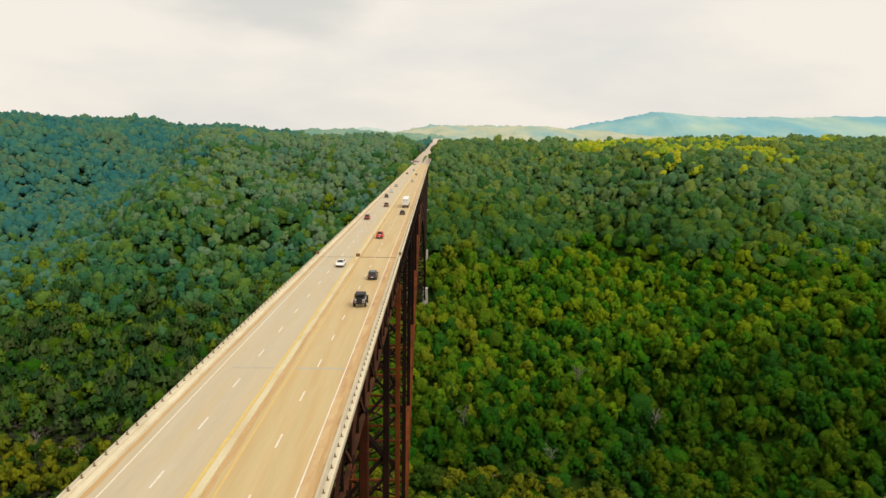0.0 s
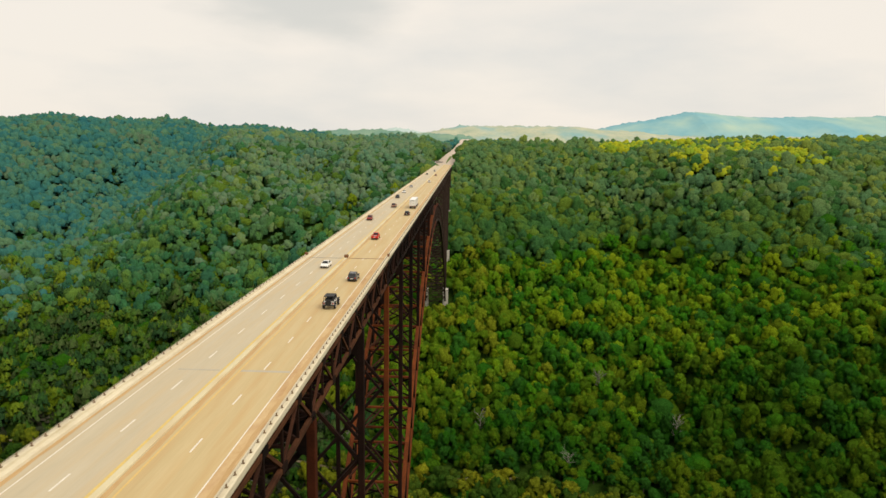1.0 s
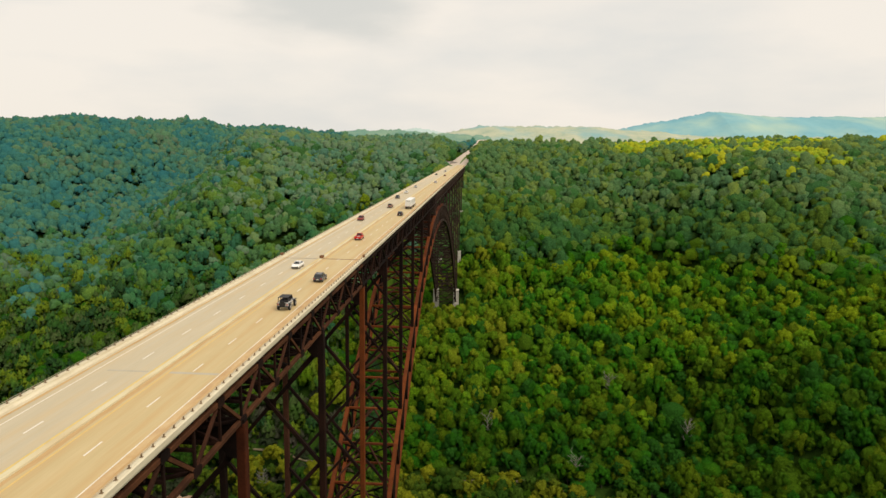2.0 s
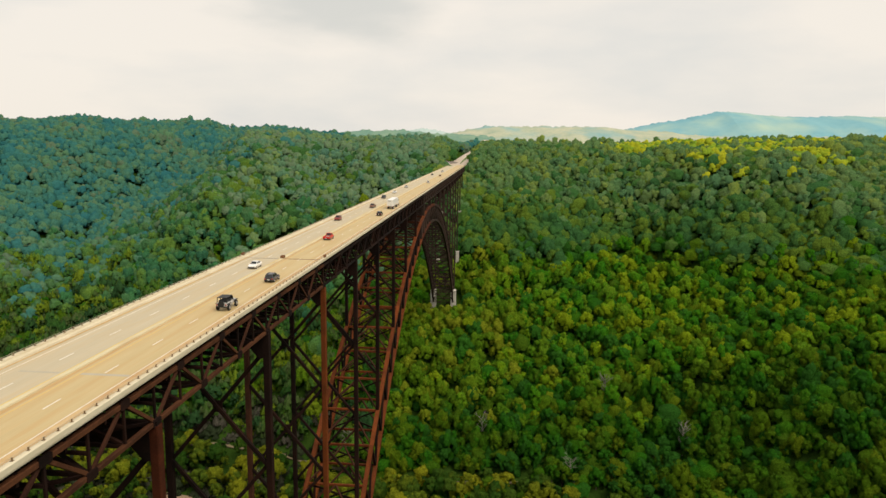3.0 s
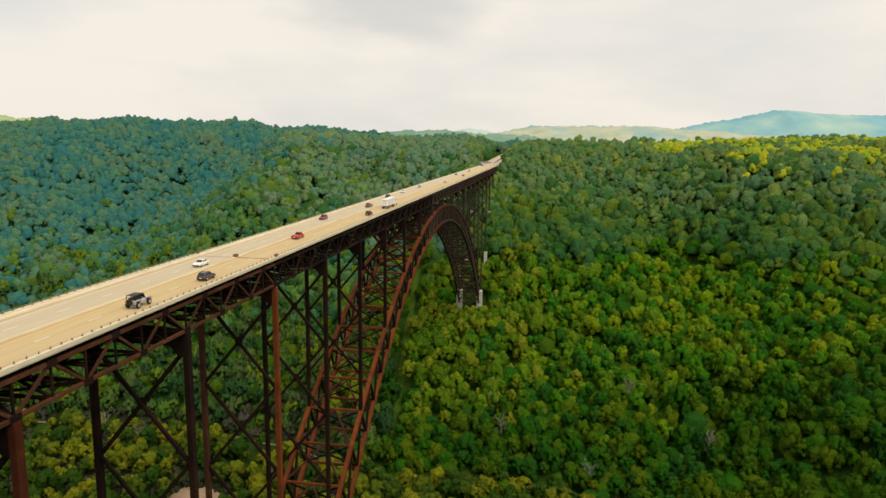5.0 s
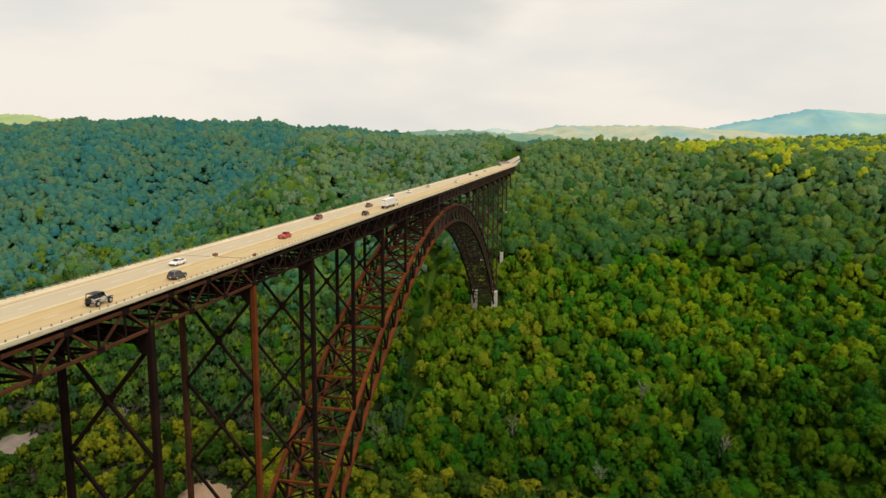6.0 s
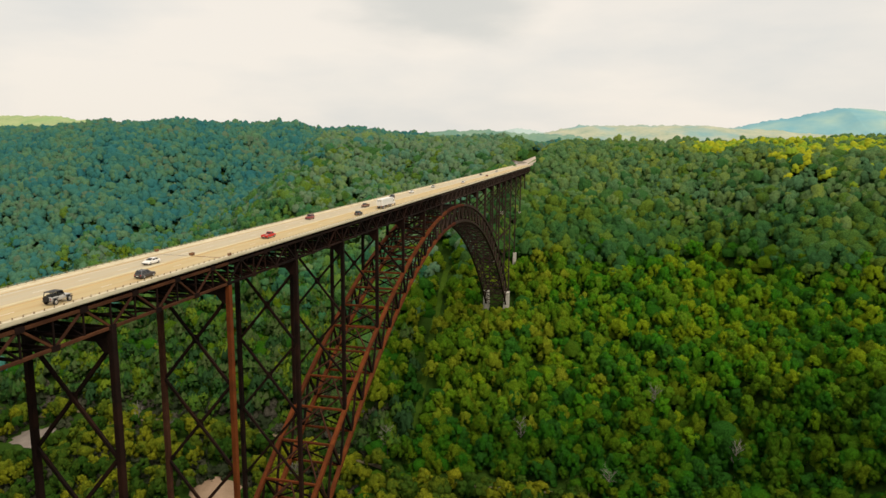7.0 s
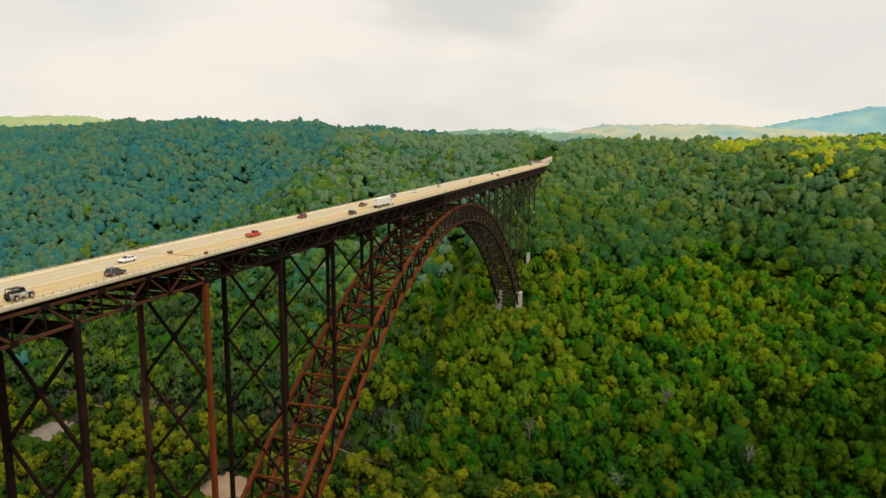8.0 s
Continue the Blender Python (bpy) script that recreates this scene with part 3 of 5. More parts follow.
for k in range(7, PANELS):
    copy_thing(hazed_truss, pose(0, FIRST + k * SPAN, 0))


# ---------------------------------------------------------------- bents
CELL = 22.6


def cap_mesh():
    bm = bmesh.new()
    half = RIB - 0.5
    ring = [(-half, -6.75), (half, -6.75), (half, -11.2), (half - 0.9, -11.2), (half - 2.6, -9.2), (-half + 2.6, -9.2), (-half + 0.9, -11.2), (-half, -11.2)]
    a = [bm.verts.new((x, -0.75, z)) for x, z in ring]
    b = [bm.verts.new((x, 0.75, z)) for x, z in ring]
    for i in range(8):
        bm.faces.new((a[i], a[(i + 1) % 8], b[(i + 1) % 8], b[i]))
    bm.faces.new(a[::-1])
    bm.faces.new(b)
    bmesh.ops.recalc_face_normals(bm, faces=bm.faces)
    me = bpy.data.meshes.new("cap_beam")
    bm.to_mesh(me)
    bm.free()
    me.materials.append(STEEL)
    return me


CAP = cap_mesh()


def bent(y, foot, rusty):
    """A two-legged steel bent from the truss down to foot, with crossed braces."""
    plain = HAZED_STEEL if y > MID - 50 else STEEL
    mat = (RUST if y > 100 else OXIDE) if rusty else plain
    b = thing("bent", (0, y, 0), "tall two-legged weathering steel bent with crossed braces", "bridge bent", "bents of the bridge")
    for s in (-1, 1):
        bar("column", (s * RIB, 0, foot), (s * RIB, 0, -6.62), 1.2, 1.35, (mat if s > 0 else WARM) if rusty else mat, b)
        box_part("bearing", (s * RIB - 0.5, s * RIB + 0.5, -0.6, 0.6, -6.62, -6.0), STEEL, b)
    if foot > -16:
        bar("cap_beam", (-RIB, 0, -7.4), (RIB, 0, -7.4), 1.0, 1.3, STEEL, b)
        return b
    put("cap_beam", CAP, b)
    top = -9.9
    i = 0
    while top - CELL > foot + 1 or (i == 0 and top - 8 > foot):
        low = max(top - CELL, foot + 1.0)
        bar("brace", (-RIB + 0.4, -0.2, top), (RIB - 0.4, -0.2, low), 0.62, 0.75, plain, b)
        bar("brace", (RIB - 0.4, 0.2, top), (-RIB + 0.4, 0.2, low), 0.62, 0.75, plain, b)
        put("brace_plate", gusset(0.95, 1.15), b, pose(0, 0, (top + low) / 2, 0, 0, 90))
        top = low
        i += 1
    return b


for k in range(PANELS + 1):
    y = FIRST + k * SPAN
    ends = k in (0, PANELS)
    bent(y, -128 if ends else arch_top(y) + 0.5, k == 0)
for k in range(1, 5):
    y = FIRST - k * NEAR_SPAN
    bent(y, float(ground(9, y)) + 6, k == 2)
    y = LAST + k * FAR_SPAN
    bent(y, PIER_TOP[k], False)


# ---------------------------------------------------------------- arch
arch = thing("steel_arch", (0, 0, 0), "huge rusty weathering steel arch with trussed ribs", "arch")
JOINTS = PANELS * 3
ay = [FIRST + i * SPAN / 3 for i in range(JOINTS + 1)]
upper = [(y, arch_top(y)) for y in ay]
lower = [arch_bottom(y) for y in ay]


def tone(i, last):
    """Bright rust on the near haunch, dark red towards the crown, then steel paled by painted haze."""
    return RUST if i < last - 4 else OXIDE if i < last else HAZED_STEEL


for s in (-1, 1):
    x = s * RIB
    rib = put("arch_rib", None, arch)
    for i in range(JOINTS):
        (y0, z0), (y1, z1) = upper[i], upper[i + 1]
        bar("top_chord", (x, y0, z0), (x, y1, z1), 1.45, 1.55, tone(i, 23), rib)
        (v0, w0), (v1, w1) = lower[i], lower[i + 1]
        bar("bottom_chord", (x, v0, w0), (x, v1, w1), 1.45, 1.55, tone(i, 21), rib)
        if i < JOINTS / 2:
            bar("web_diagonal", (x, v0, w0), (x, y1, z1), 0.75, 0.8, STEEL if i < 17 else HAZED_STEEL, rib)
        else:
            bar("web_diagonal", (x, y0, z0), (x, v1, w1), 0.75, 0.8, STEEL if i < 17 else HAZED_STEEL, rib)
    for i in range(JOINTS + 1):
        bar("web_post", (x, *upper[i]), (x, *lower[i]), 0.85, 0.95, STEEL if i < 17 else HAZED_STEEL, rib)
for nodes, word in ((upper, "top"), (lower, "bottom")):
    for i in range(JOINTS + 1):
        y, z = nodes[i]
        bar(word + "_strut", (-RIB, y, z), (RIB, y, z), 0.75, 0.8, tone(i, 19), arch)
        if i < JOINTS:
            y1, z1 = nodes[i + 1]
            bar(word + "_lateral", (-RIB, y, z), (0, y1, z1), 0.5, 0.55, WARM if i < 14 else HAZED_STEEL, arch)
            bar(word + "_lateral", (RIB, y, z), (0, y1, z1), 0.5, 0.55, WARM if i < 14 else HAZED_STEEL, arch)
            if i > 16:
                bar(word + "_tie", (-RIB, (y + y1) / 2, (z + z1) / 2), (RIB, (y + y1) / 2, (z + z1) / 2), 0.5, 0.55, HAZED_STEEL, arch)
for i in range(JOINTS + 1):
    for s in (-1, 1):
        bar("sway_brace", (-s * RIB, *upper[i]), (s * RIB, *lower[i]), 0.5, 0.55, STEEL if i < 16 else HAZED_STEEL, arch)


# ---------------------------------------------------------------- concrete supports
def footing(x, y, top, w, d, h, label):
    ob = thing("concrete_pier", (x, y, top - h), label, "pier", "concrete piers of the bridge")
    bm = bmesh.new()
    vs = box(bm, -w / 2, w / 2, -d / 2, d / 2, 0, h).verts
    for v in vs:
        if v.co.z < 0.1:
            v.co.x *= 1.18
            v.co.y *= 1.15
    bmesh.ops.bevel(bm, geom=list(bm.edges), offset=0.18, segments=1, affect="EDGES")
    part("shaft", bm, PIER, ob)
    box_part("cap", (-w / 2 - 0.25, w / 2 + 0.25, -d / 2 - 0.25, d / 2 + 0.25, h, h + 0.7), PIER, ob, 0.06)
    return ob


for s in (-1, 1):
    for y, sign in ((FIRST, -1), (LAST, 1)):
        footing(s * (RIB + 0.3), y - sign * 13.0, -120.3, 4.9, 8.5, 26, "pale concrete block that carries the foot of the arch")
    for k in range(1, 5):
        y = FIRST - k * NEAR_SPAN
        footing(s * RIB, y, float(ground(9, y)) + 5.3, 3.4, 3.8, 11, "pale concrete pedestal under a steel column")
        y = LAST + k * FAR_SPAN
        footing(s * (RIB + 0.6), y, PIER_TOP[k] - 0.7, 3.2, 3.4, PIER_TOP[k] - float(ground(9, y)) + 5, "tall pale concrete pier under a steel column")
for y, sign in ((NEAR_END, -1), (FAR_END, 1)):
    ab = thing("abutment", (0, y, 0), "pale concrete abutment at the end of the bridge", "abutment", kind="structure")
    a, b = sorted((0.15 * sign, 3.0 * sign))
    box_part("wall", (-11.6, 11.6, a, b, -16, -0.5), PIER, ab, 0.1)
    for s in (-1, 1):
        a, b = sorted((3.0 * sign, 12.0 * sign))
        box_part("wing_wall", (min(s * 10.6, s * 11.6), max(s * 10.6, s * 11.6), a, b, -12, 0.7), PIER, ab, 0.1)

# ---------------------------------------------------------------- road beyond, lane and bare lots
def ribbon(name, points, width, lift, mat, label, category, end_width=None):
    """A strip of road laid over the ground along a line of places (x, y, z)."""
    bm = bmesh.new()
    rows = []
    for k, (x, y, z) in enumerate(points):
        a, b = points[max(0, k - 1)], points[min(len(points) - 1, k + 1)]
        d = Vector((b[0] - a[0], b[1] - a[1], 0)).normalized()
        t = min(1.0, k / 14)
        n = Vector((d.y, -d.x, 0)) * (width + ((end_width or width) - width) * t) / 2
        rows.append([bm.verts.new((x + n.x * s, y + n.y * s, z + lift - (0.5 if abs(s) == 1.06 else 0))) for s in (-1.06, -1, 0, 1, 1.06)])
    for a, b in zip(rows, rows[1:]):
        for i in range(4):
            bm.faces.new((a[i], a[i + 1], b[i + 1], b[i]))
    ob = part(name, bm, mat, None)
    return tagged(ob, label, category, kind="structure")


ribbon("road_beyond", [(float(road_x(y)), y, float(road_z(y))) for y in np.arange(FAR_END + 0.3, 2100, 12.0)], 26.0, 0.0, ASPHALT, "pale road going on past the bridge", "road", 21.0)
ribbon("grassy_median", [(float(road_x(y)) + 1.5, y, float(road_z(y))) for y in np.arange(FAR_END + 22, 1075, 12.0)], 1.2, 0.12, VERGE, "grassy strip between the carriageways past the bridge", "median", 5.0)
ribbon("road_behind", [(0, y, 0) for y in (-330, -250, -150, NEAR_END - 0.3)], 21.0, 0.0, ASPHALT, "pale road leading on to the bridge", "road")


def lane_y(x):
    """The gravel lane along the foot of the far side."""
    return 487 + 44 * smooth(30, -290, x) - 14 * smooth(60, 190, x) + 2 * np.sin(np.asarray(x) / 31.0)


ribbon("gravel_lane", [(x, float(lane_y(x)), float(ground(x, lane_y(x)))) for x in np.arange(-470.0, 190.0, 10.0)], 4.5, 0.7, GRAVEL, "ochre gravel lane at the foot of the gorge side", "lane")


def lot(cx, cy, rx, ry, seed, label, mat=DIRT):
    """A bare patch of pale dirt with an uneven rim."""
    r = random.Random(seed)
    bm = bmesh.new()
    mid = bm.verts.new((cx, cy, float(ground(cx, cy)) + 1.0))
    rings = []
    shape = [r.uniform(0.82, 1.1) for _ in range(28)]
    for q in (0.5, 1.0):
        ring = []
        for k in range(28):
            a = 2 * math.pi * k / 28
            x, y = cx + rx * q * shape[k] * math.cos(a), cy + ry * q * shape[k] * math.sin(a)
            ring.append(bm.verts.new((x, y, float(ground(x, y)) + (1.0 if q < 1 else 0.5))))
        rings.append(ring)
    for k in range(28):
        bm.faces.new((mid, rings[0][k], rings[0][(k + 1) % 28]))
        bm.faces.new((rings[0][k], rings[1][k], rings[1][(k + 1) % 28], rings[0][(k + 1) % 28]))
    return tagged(part("dirt_lot", bm, mat, None), label, "dirt lot", kind="structure")


ribbon("grassy_track", [(-49 - 0.1 * (y - 563), float(y), float(ground(-49 - 0.1 * (y - 563), y))) for y in np.arange(522.0, 745.0, 8.0)], 6.0, 0.6, GRASS, "shaded green grassy track up the gorge side", "track")
lot(-406, 501, 25, 15, 1, "bare pale dirt lot among the valley trees")
lot(-186, 454, 22, 15, 2, "bare reddish dirt lot below the bridge", RED_DIRT)
lot(-14, 930, 12, 30, 6, "pale bare verge beside the road past the bridge")

# ---------------------------------------------------------------- expansion joint
JOINT_PLATE = material("brown_joint_plate", (0.12, 0.060, 0.03), (0.25, 0.12, 0.055), 0.8, 0.7, 0.2, fine=7)
JOINT_GREY = material("grey_joint_plate", (0.22, 0.20, 0.18), (0.34, 0.31, 0.27), 0.8, 0.7, 0.2, fine=7)
PATCH = material("grey_road_patch", (0.37, 0.335, 0.26), (0.46, 0.41, 0.32), 0.5, 0.9, fine=8)
joint = thing("expansion_joint", (0, FIRST + 0.4, 0), "brown steel expansion joint across the bridge road", "expansion joint")
box_part("joint_plate", (0.5, 9.2, -0.22, 0.22, 0.0, 0.05), JOINT_PLATE, joint, label="rusty brown steel plate")
box_part("joint_plate", (-9.2, -1.2, -0.16, 0.16, 0.0, 0.04), JOINT_GREY, joint, label="grey steel plate")
for x, w in ((-0.15, 0.5), (-10.15, 0.3), (10.3, 0.24)):
    base = 0.24 if abs(x) < 1 else 0.68
    bm = bmesh.new()
    box(bm, x - w * 0.8, x + w * 0.8, -0.48, 0.48, base, base + 0.56, 0.05)
    box(bm, x - w * 0.8 - 0.06, x + w * 0.8 + 0.06, -0.54, -0.34, base, base + 0.64, 0.02)
    box(bm, x - w * 0.8 - 0.06, x + w * 0.8 + 0.06, 0.34, 0.54, base, base + 0.64, 0.02)
    part("joint_cover", bm, JOINT_PLATE, joint, "weathered box that covers the gap in the kerb")
seam = thing("deck_seam", (0, 81.8, 0), "faded grey patched seam across the road", "road seam")
box_part("patch", (1.4, 7.6, -0.35, 0.3, 0.0, 0.016), PATCH, seam)
box_part("patch", (-6.6, -1.4, -0.2, 0.25, 0.0, 0.016), PATCH, seam)

# ---------------------------------------------------------------- vehicles
def paint(name, colour, rough=0.3):
    return material(name, tuple(c * 0.92 for c in colour), colour, 2.0, rough, 0.0, spec=0.5)


GLASS = material("dark_window_glass", (0.012, 0.014, 0.016), (0.02, 0.022, 0.024), 1.0, 0.08, 0.0, spec=0.6)
TYRE = material("black_rubber", (0.012, 0.012, 0.012), (0.03, 0.03, 0.03), 6.0, 0.85)
RIM_METAL = material("wheel_alloy", (0.35, 0.35, 0.35), (0.55, 0.55, 0.55), 4.0, 0.4, 0.7)
DARK_TRIM = material("dark_trim", (0.015, 0.015, 0.016), (0.035, 0.035, 0.036), 4.0, 0.6)
RED_LENS = material("red_lamp_lens", (0.35, 0.012, 0.01), (0.5, 0.03, 0.02), 4.0, 0.25)
CLEAR_LENS = material("clear_lamp_lens", (0.6, 0.6, 0.58), (0.8, 0.8, 0.76), 4.0, 0.2)
RED = paint("red_paint", (0.56, 0.018, 0.014))
MAROON = paint("maroon_paint", (0.23, 0.028, 0.024))
BROWN = paint("brown_paint", (0.20, 0.085, 0.05))
BLACK = paint("black_paint", (0.018, 0.018, 0.02), 0.25)
CHARCOAL = paint("charcoal_paint", (0.05, 0.05, 0.055), 0.25)
WHITE = paint("white_paint", (0.82, 0.81, 0.78))
SILVER = paint("silver_paint", (0.45, 0.44, 0.42))


def loft(bm, stations):
    """A hull through stations of (y, half width, low, high), each an eight-sided section."""
    rings = []
    for y, w, a, b in stations:
        c = min(0.16, (b - a) * 0.3)
        sec = [(-w * 0.86, a), (w * 0.86, a), (w, a + c), (w, b - c), (w * 0.9, b), (-w * 0.9, b), (-w, b - c), (-w, a + c)]
        rings.append([bm.verts.new((x, y, z)) for x, z in sec])
    for p, q in zip(rings, rings[1:]):
        for i in range(8):
            bm.faces.new((p[i], p[(i + 1) % 8], q[(i + 1) % 8], q[i]))
    bm.faces.new(rings[0])
    bm.faces.new(rings[-1][::-1])
    bmesh.ops.recalc_face_normals(bm, faces=bm.faces)
    return bm


def pane(name, corners, parent, inset=0.88, thick=0.02):
    """A window pane, shrunk within four corners and set proud of them."""
    c = [Vector(p) for p in corners]
    m = sum(c, Vector()) / 4
    n = (c[1] - c[0]).cross(c[3] - c[0]).normalized()
    if n.dot(m - Vector((0, m.y * 0.6, 0.9))) < 0:
        n = -n
    inner = [m + (p - m) * inset for p in c]
    bm = bmesh.new()
    a = [bm.verts.new(p - n * 0.01) for p in inner]
    b = [bm.verts.new(p + n * thick) for p in inner]
    for i in range(4):
        bm.faces.new((a[i], a[(i + 1) % 4], b[(i + 1) % 4], b[i]))
    bm.faces.new(a)
    bm.faces.new(b)
    bmesh.ops.recalc_face_normals(bm, faces=bm.faces)
    return part(name, bm, GLASS, parent)


def wheel(x, y, r, w, parent):
    bm = bmesh.new()
    bmesh.ops.create_cone(bm, cap_ends=True, segments=18, radius1=r, radius2=r, depth=w)
    bmesh.ops.bevel(bm, geom=[e for e in bm.edges if e.calc_face_angle(0) > 1.0], offset=r * 0.14, segments=1, affect="EDGES")
    bmesh.ops.rotate(bm, verts=bm.verts, matrix=Matrix.Rotation(math.pi / 2, 3, "Y"))
    t = part("wheel", bm, TYRE, parent, m=pose(x, y, r))
    bm = bmesh.new()
    bmesh.ops.create_cone(bm, cap_ends=True, segments=12, radius1=r * 0.6, radius2=r * 0.5, depth=0.05)
    bmesh.ops.rotate(bm, verts=bm.verts, matrix=Matrix.Rotation(math.pi / 2 * (1 if x > 0 else -1), 3, "Y"))
    part("rim", bm, RIM_METAL, t, m=pose((w / 2 + 0.005) * (1 if x > 0 else -1), 0, 0))


def greenhouse(stations, mat, parent):
    """The cabin above the belt: rear, rear roof, front roof and front stations as (y, half width, z)."""
    (y0, w0, z0), (y1, w1, z1), (y2, w2, z2), (y3, w3, z3) = stations
    bm = bmesh.new()
    q = [[bm.verts.new((s * w, y, z)) for s in (-1, 1)] for y, w, z in stations]
    bm.faces.new((q[0][0], q[0][1], q[1][1], q[1][0]))
    bm.faces.new((q[1][0], q[1][1], q[2][1], q[2][0]))
    bm.faces.new((q[2][0], q[2][1], q[3][1], q[3][0]))
    for k in (0, 1):
        bm.faces.new((q[0][k], q[1][k], q[2][k], q[3][k]))
    bm.faces.new((q[0][0], q[0][1], q[3][1], q[3][0]))
    bmesh.ops.recalc_face_normals(bm, faces=bm.faces)
    bmesh.ops.bevel(bm, geom=list(bm.edges), offset=0.05, segments=1, affect="EDGES")
    part("cabin", bm, mat, parent)
    pane("rear_window", [(-w0, y0, z0), (w0, y0, z0), (w1, y1, z1), (-w1, y1, z1)], parent, 0.84)
    pane("windscreen", [(-w3, y3, z3), (w3, y3, z3), (w2, y2, z2), (-w2, y2, z2)], parent, 0.86)
    for s in (-1, 1):
        lo, hi = [(s * w0, y0, z0), (s * w3, y3, z3)], [(s * w1, y1, z1), (s * w2, y2, z2)]
        m_lo = tuple((Vector(lo[0]) + Vector(lo[1])) / 2)
        m_hi = tuple((Vector(hi[0]) + Vector(hi[1])) / 2)
        pane("side_window", [lo[0], m_lo, m_hi, hi[0]], parent, 0.8)
        pane("side_window", [m_lo, lo[1], hi[1], m_hi], parent, 0.8)


def vehicle(form, x, y, heading, mat, label, category):
    v = thing(category, (x, y, 0.02), label, category, "vehicles on the bridge")
    v.matrix_basis = pose(x, y, 0.02, 0, 0, heading)
    if form == "suv":
        length, w, r = 4.75, 0.96, 0.37
        part("body", loft(bmesh.new(), [(-2.37, 0.84, 0.42, 0.98), (-2.2, 0.95, 0.28, 1.06), (-1.0, w, 0.26, 1.06), (0.9, w, 0.26, 1.04), (1.9, 0.94, 0.28, 0.98), (2.32, 0.82, 0.34, 0.82)]), mat, v)
        greenhouse([(-2.22, 0.86, 1.04), (-1.85, 0.70, 1.70), (0.15, 0.70, 1.72), (1.05, 0.86, 1.04)], mat, v)
        axles, back, front = (-1.42, 1.45), -2.36, 2.28
        for s in (-1, 1):
            bar("roof_rail", (s * 0.62, -1.6, 1.76), (s * 0.62, 0.0, 1.77), 0.05, 0.05, DARK_TRIM, v)
    elif form == "sedan":
        length, w, r = 4.7, 0.92, 0.33
        part("body", loft(bmesh.new(), [(-2.35, 0.80, 0.42, 0.86), (-2.15, 0.91, 0.26, 0.96), (-1.0, w, 0.24, 0.96), (0.9, w, 0.24, 0.93), (1.8, 0.90, 0.26, 0.84), (2.33, 0.76, 0.34, 0.68)]), mat, v)
        greenhouse([(-1.75, 0.82, 0.95), (-1.05, 0.62, 1.40), (0.05, 0.62, 1.43), (1.0, 0.82, 0.92)], mat, v)
        axles, back, front = (-1.38, 1.40), -2.34, 2.30
    else:
        length, w, r = 5.8, 0.99, 0.41
        part("body", loft(bmesh.new(), [(0.02, w, 0.40, 1.12), (1.2, w, 0.38, 1.12), (2.3, 0.96, 0.40, 1.08), (2.88, 0.86, 0.46, 0.95)]), mat, v)
        part("bed_floor", loft(bmesh.new(), [(-2.85, 0.95, 0.42, 0.66), (0.02, 0.97, 0.42, 0.66)]), DARK_TRIM, v)
        for s in (-1, 1):
            part("bed_side", loft(bmesh.new(), [(-2.88, 0.07, 0.42, 1.13), (0.02, 0.07, 0.42, 1.13)]), mat, v, m=pose(s * 0.92, 0, 0))
        box_part("tailgate", (-0.86, 0.86, -2.9, -2.8, 0.45, 1.12), mat, v, 0.03)
        box_part("cargo", (-0.55, 0.45, -1.5, -0.3, 0.66, 1.0), SILVER, v, 0.06, "pale load lying in the truck bed")
        greenhouse([(0.0, 0.88, 1.10), (0.22, 0.74, 1.80), (1.05, 0.74, 1.82), (1.75, 0.88, 1.10)], mat, v)
        axles, back, front = (-1.75, 1.85), -2.9, 2.86
    for ay_ in axles:
        for s in (-1, 1):
            wheel(s * (w - 0.11), ay_, r, 0.24, v)
    box_part("rear_bumper", (-w * 0.9, w * 0.9, back - 0.06, back + 0.1, 0.36, 0.56), DARK_TRIM, v, 0.03)
    box_part("front_bumper", (-w * 0.86, w * 0.86, front - 0.06, front + 0.08, 0.32, 0.52), DARK_TRIM, v, 0.03)
    box_part("number_plate", (-0.26, 0.26, back - 0.085, back - 0.06, 0.60, 0.72), WHITE, v)
    for s in (-1, 1):
        a, b = sorted((s * w * 0.62, s * w * 0.88))
        box_part("tail_lamp", (a, b, back - 0.02, back + 0.14, 0.70, 0.92), RED_LENS, v, 0.02)
        box_part("headlamp", (a, b, front - 0.16, front + 0.03, 0.60, 0.74), CLEAR_LENS, v, 0.02)
        a, b = sorted((s * (w - 0.02), s * (w + 0.16)))
        box_part("wing_mirror", (a, b, 0.85, 1.0, 0.98, 1.14), mat, v, 0.02)
    return v


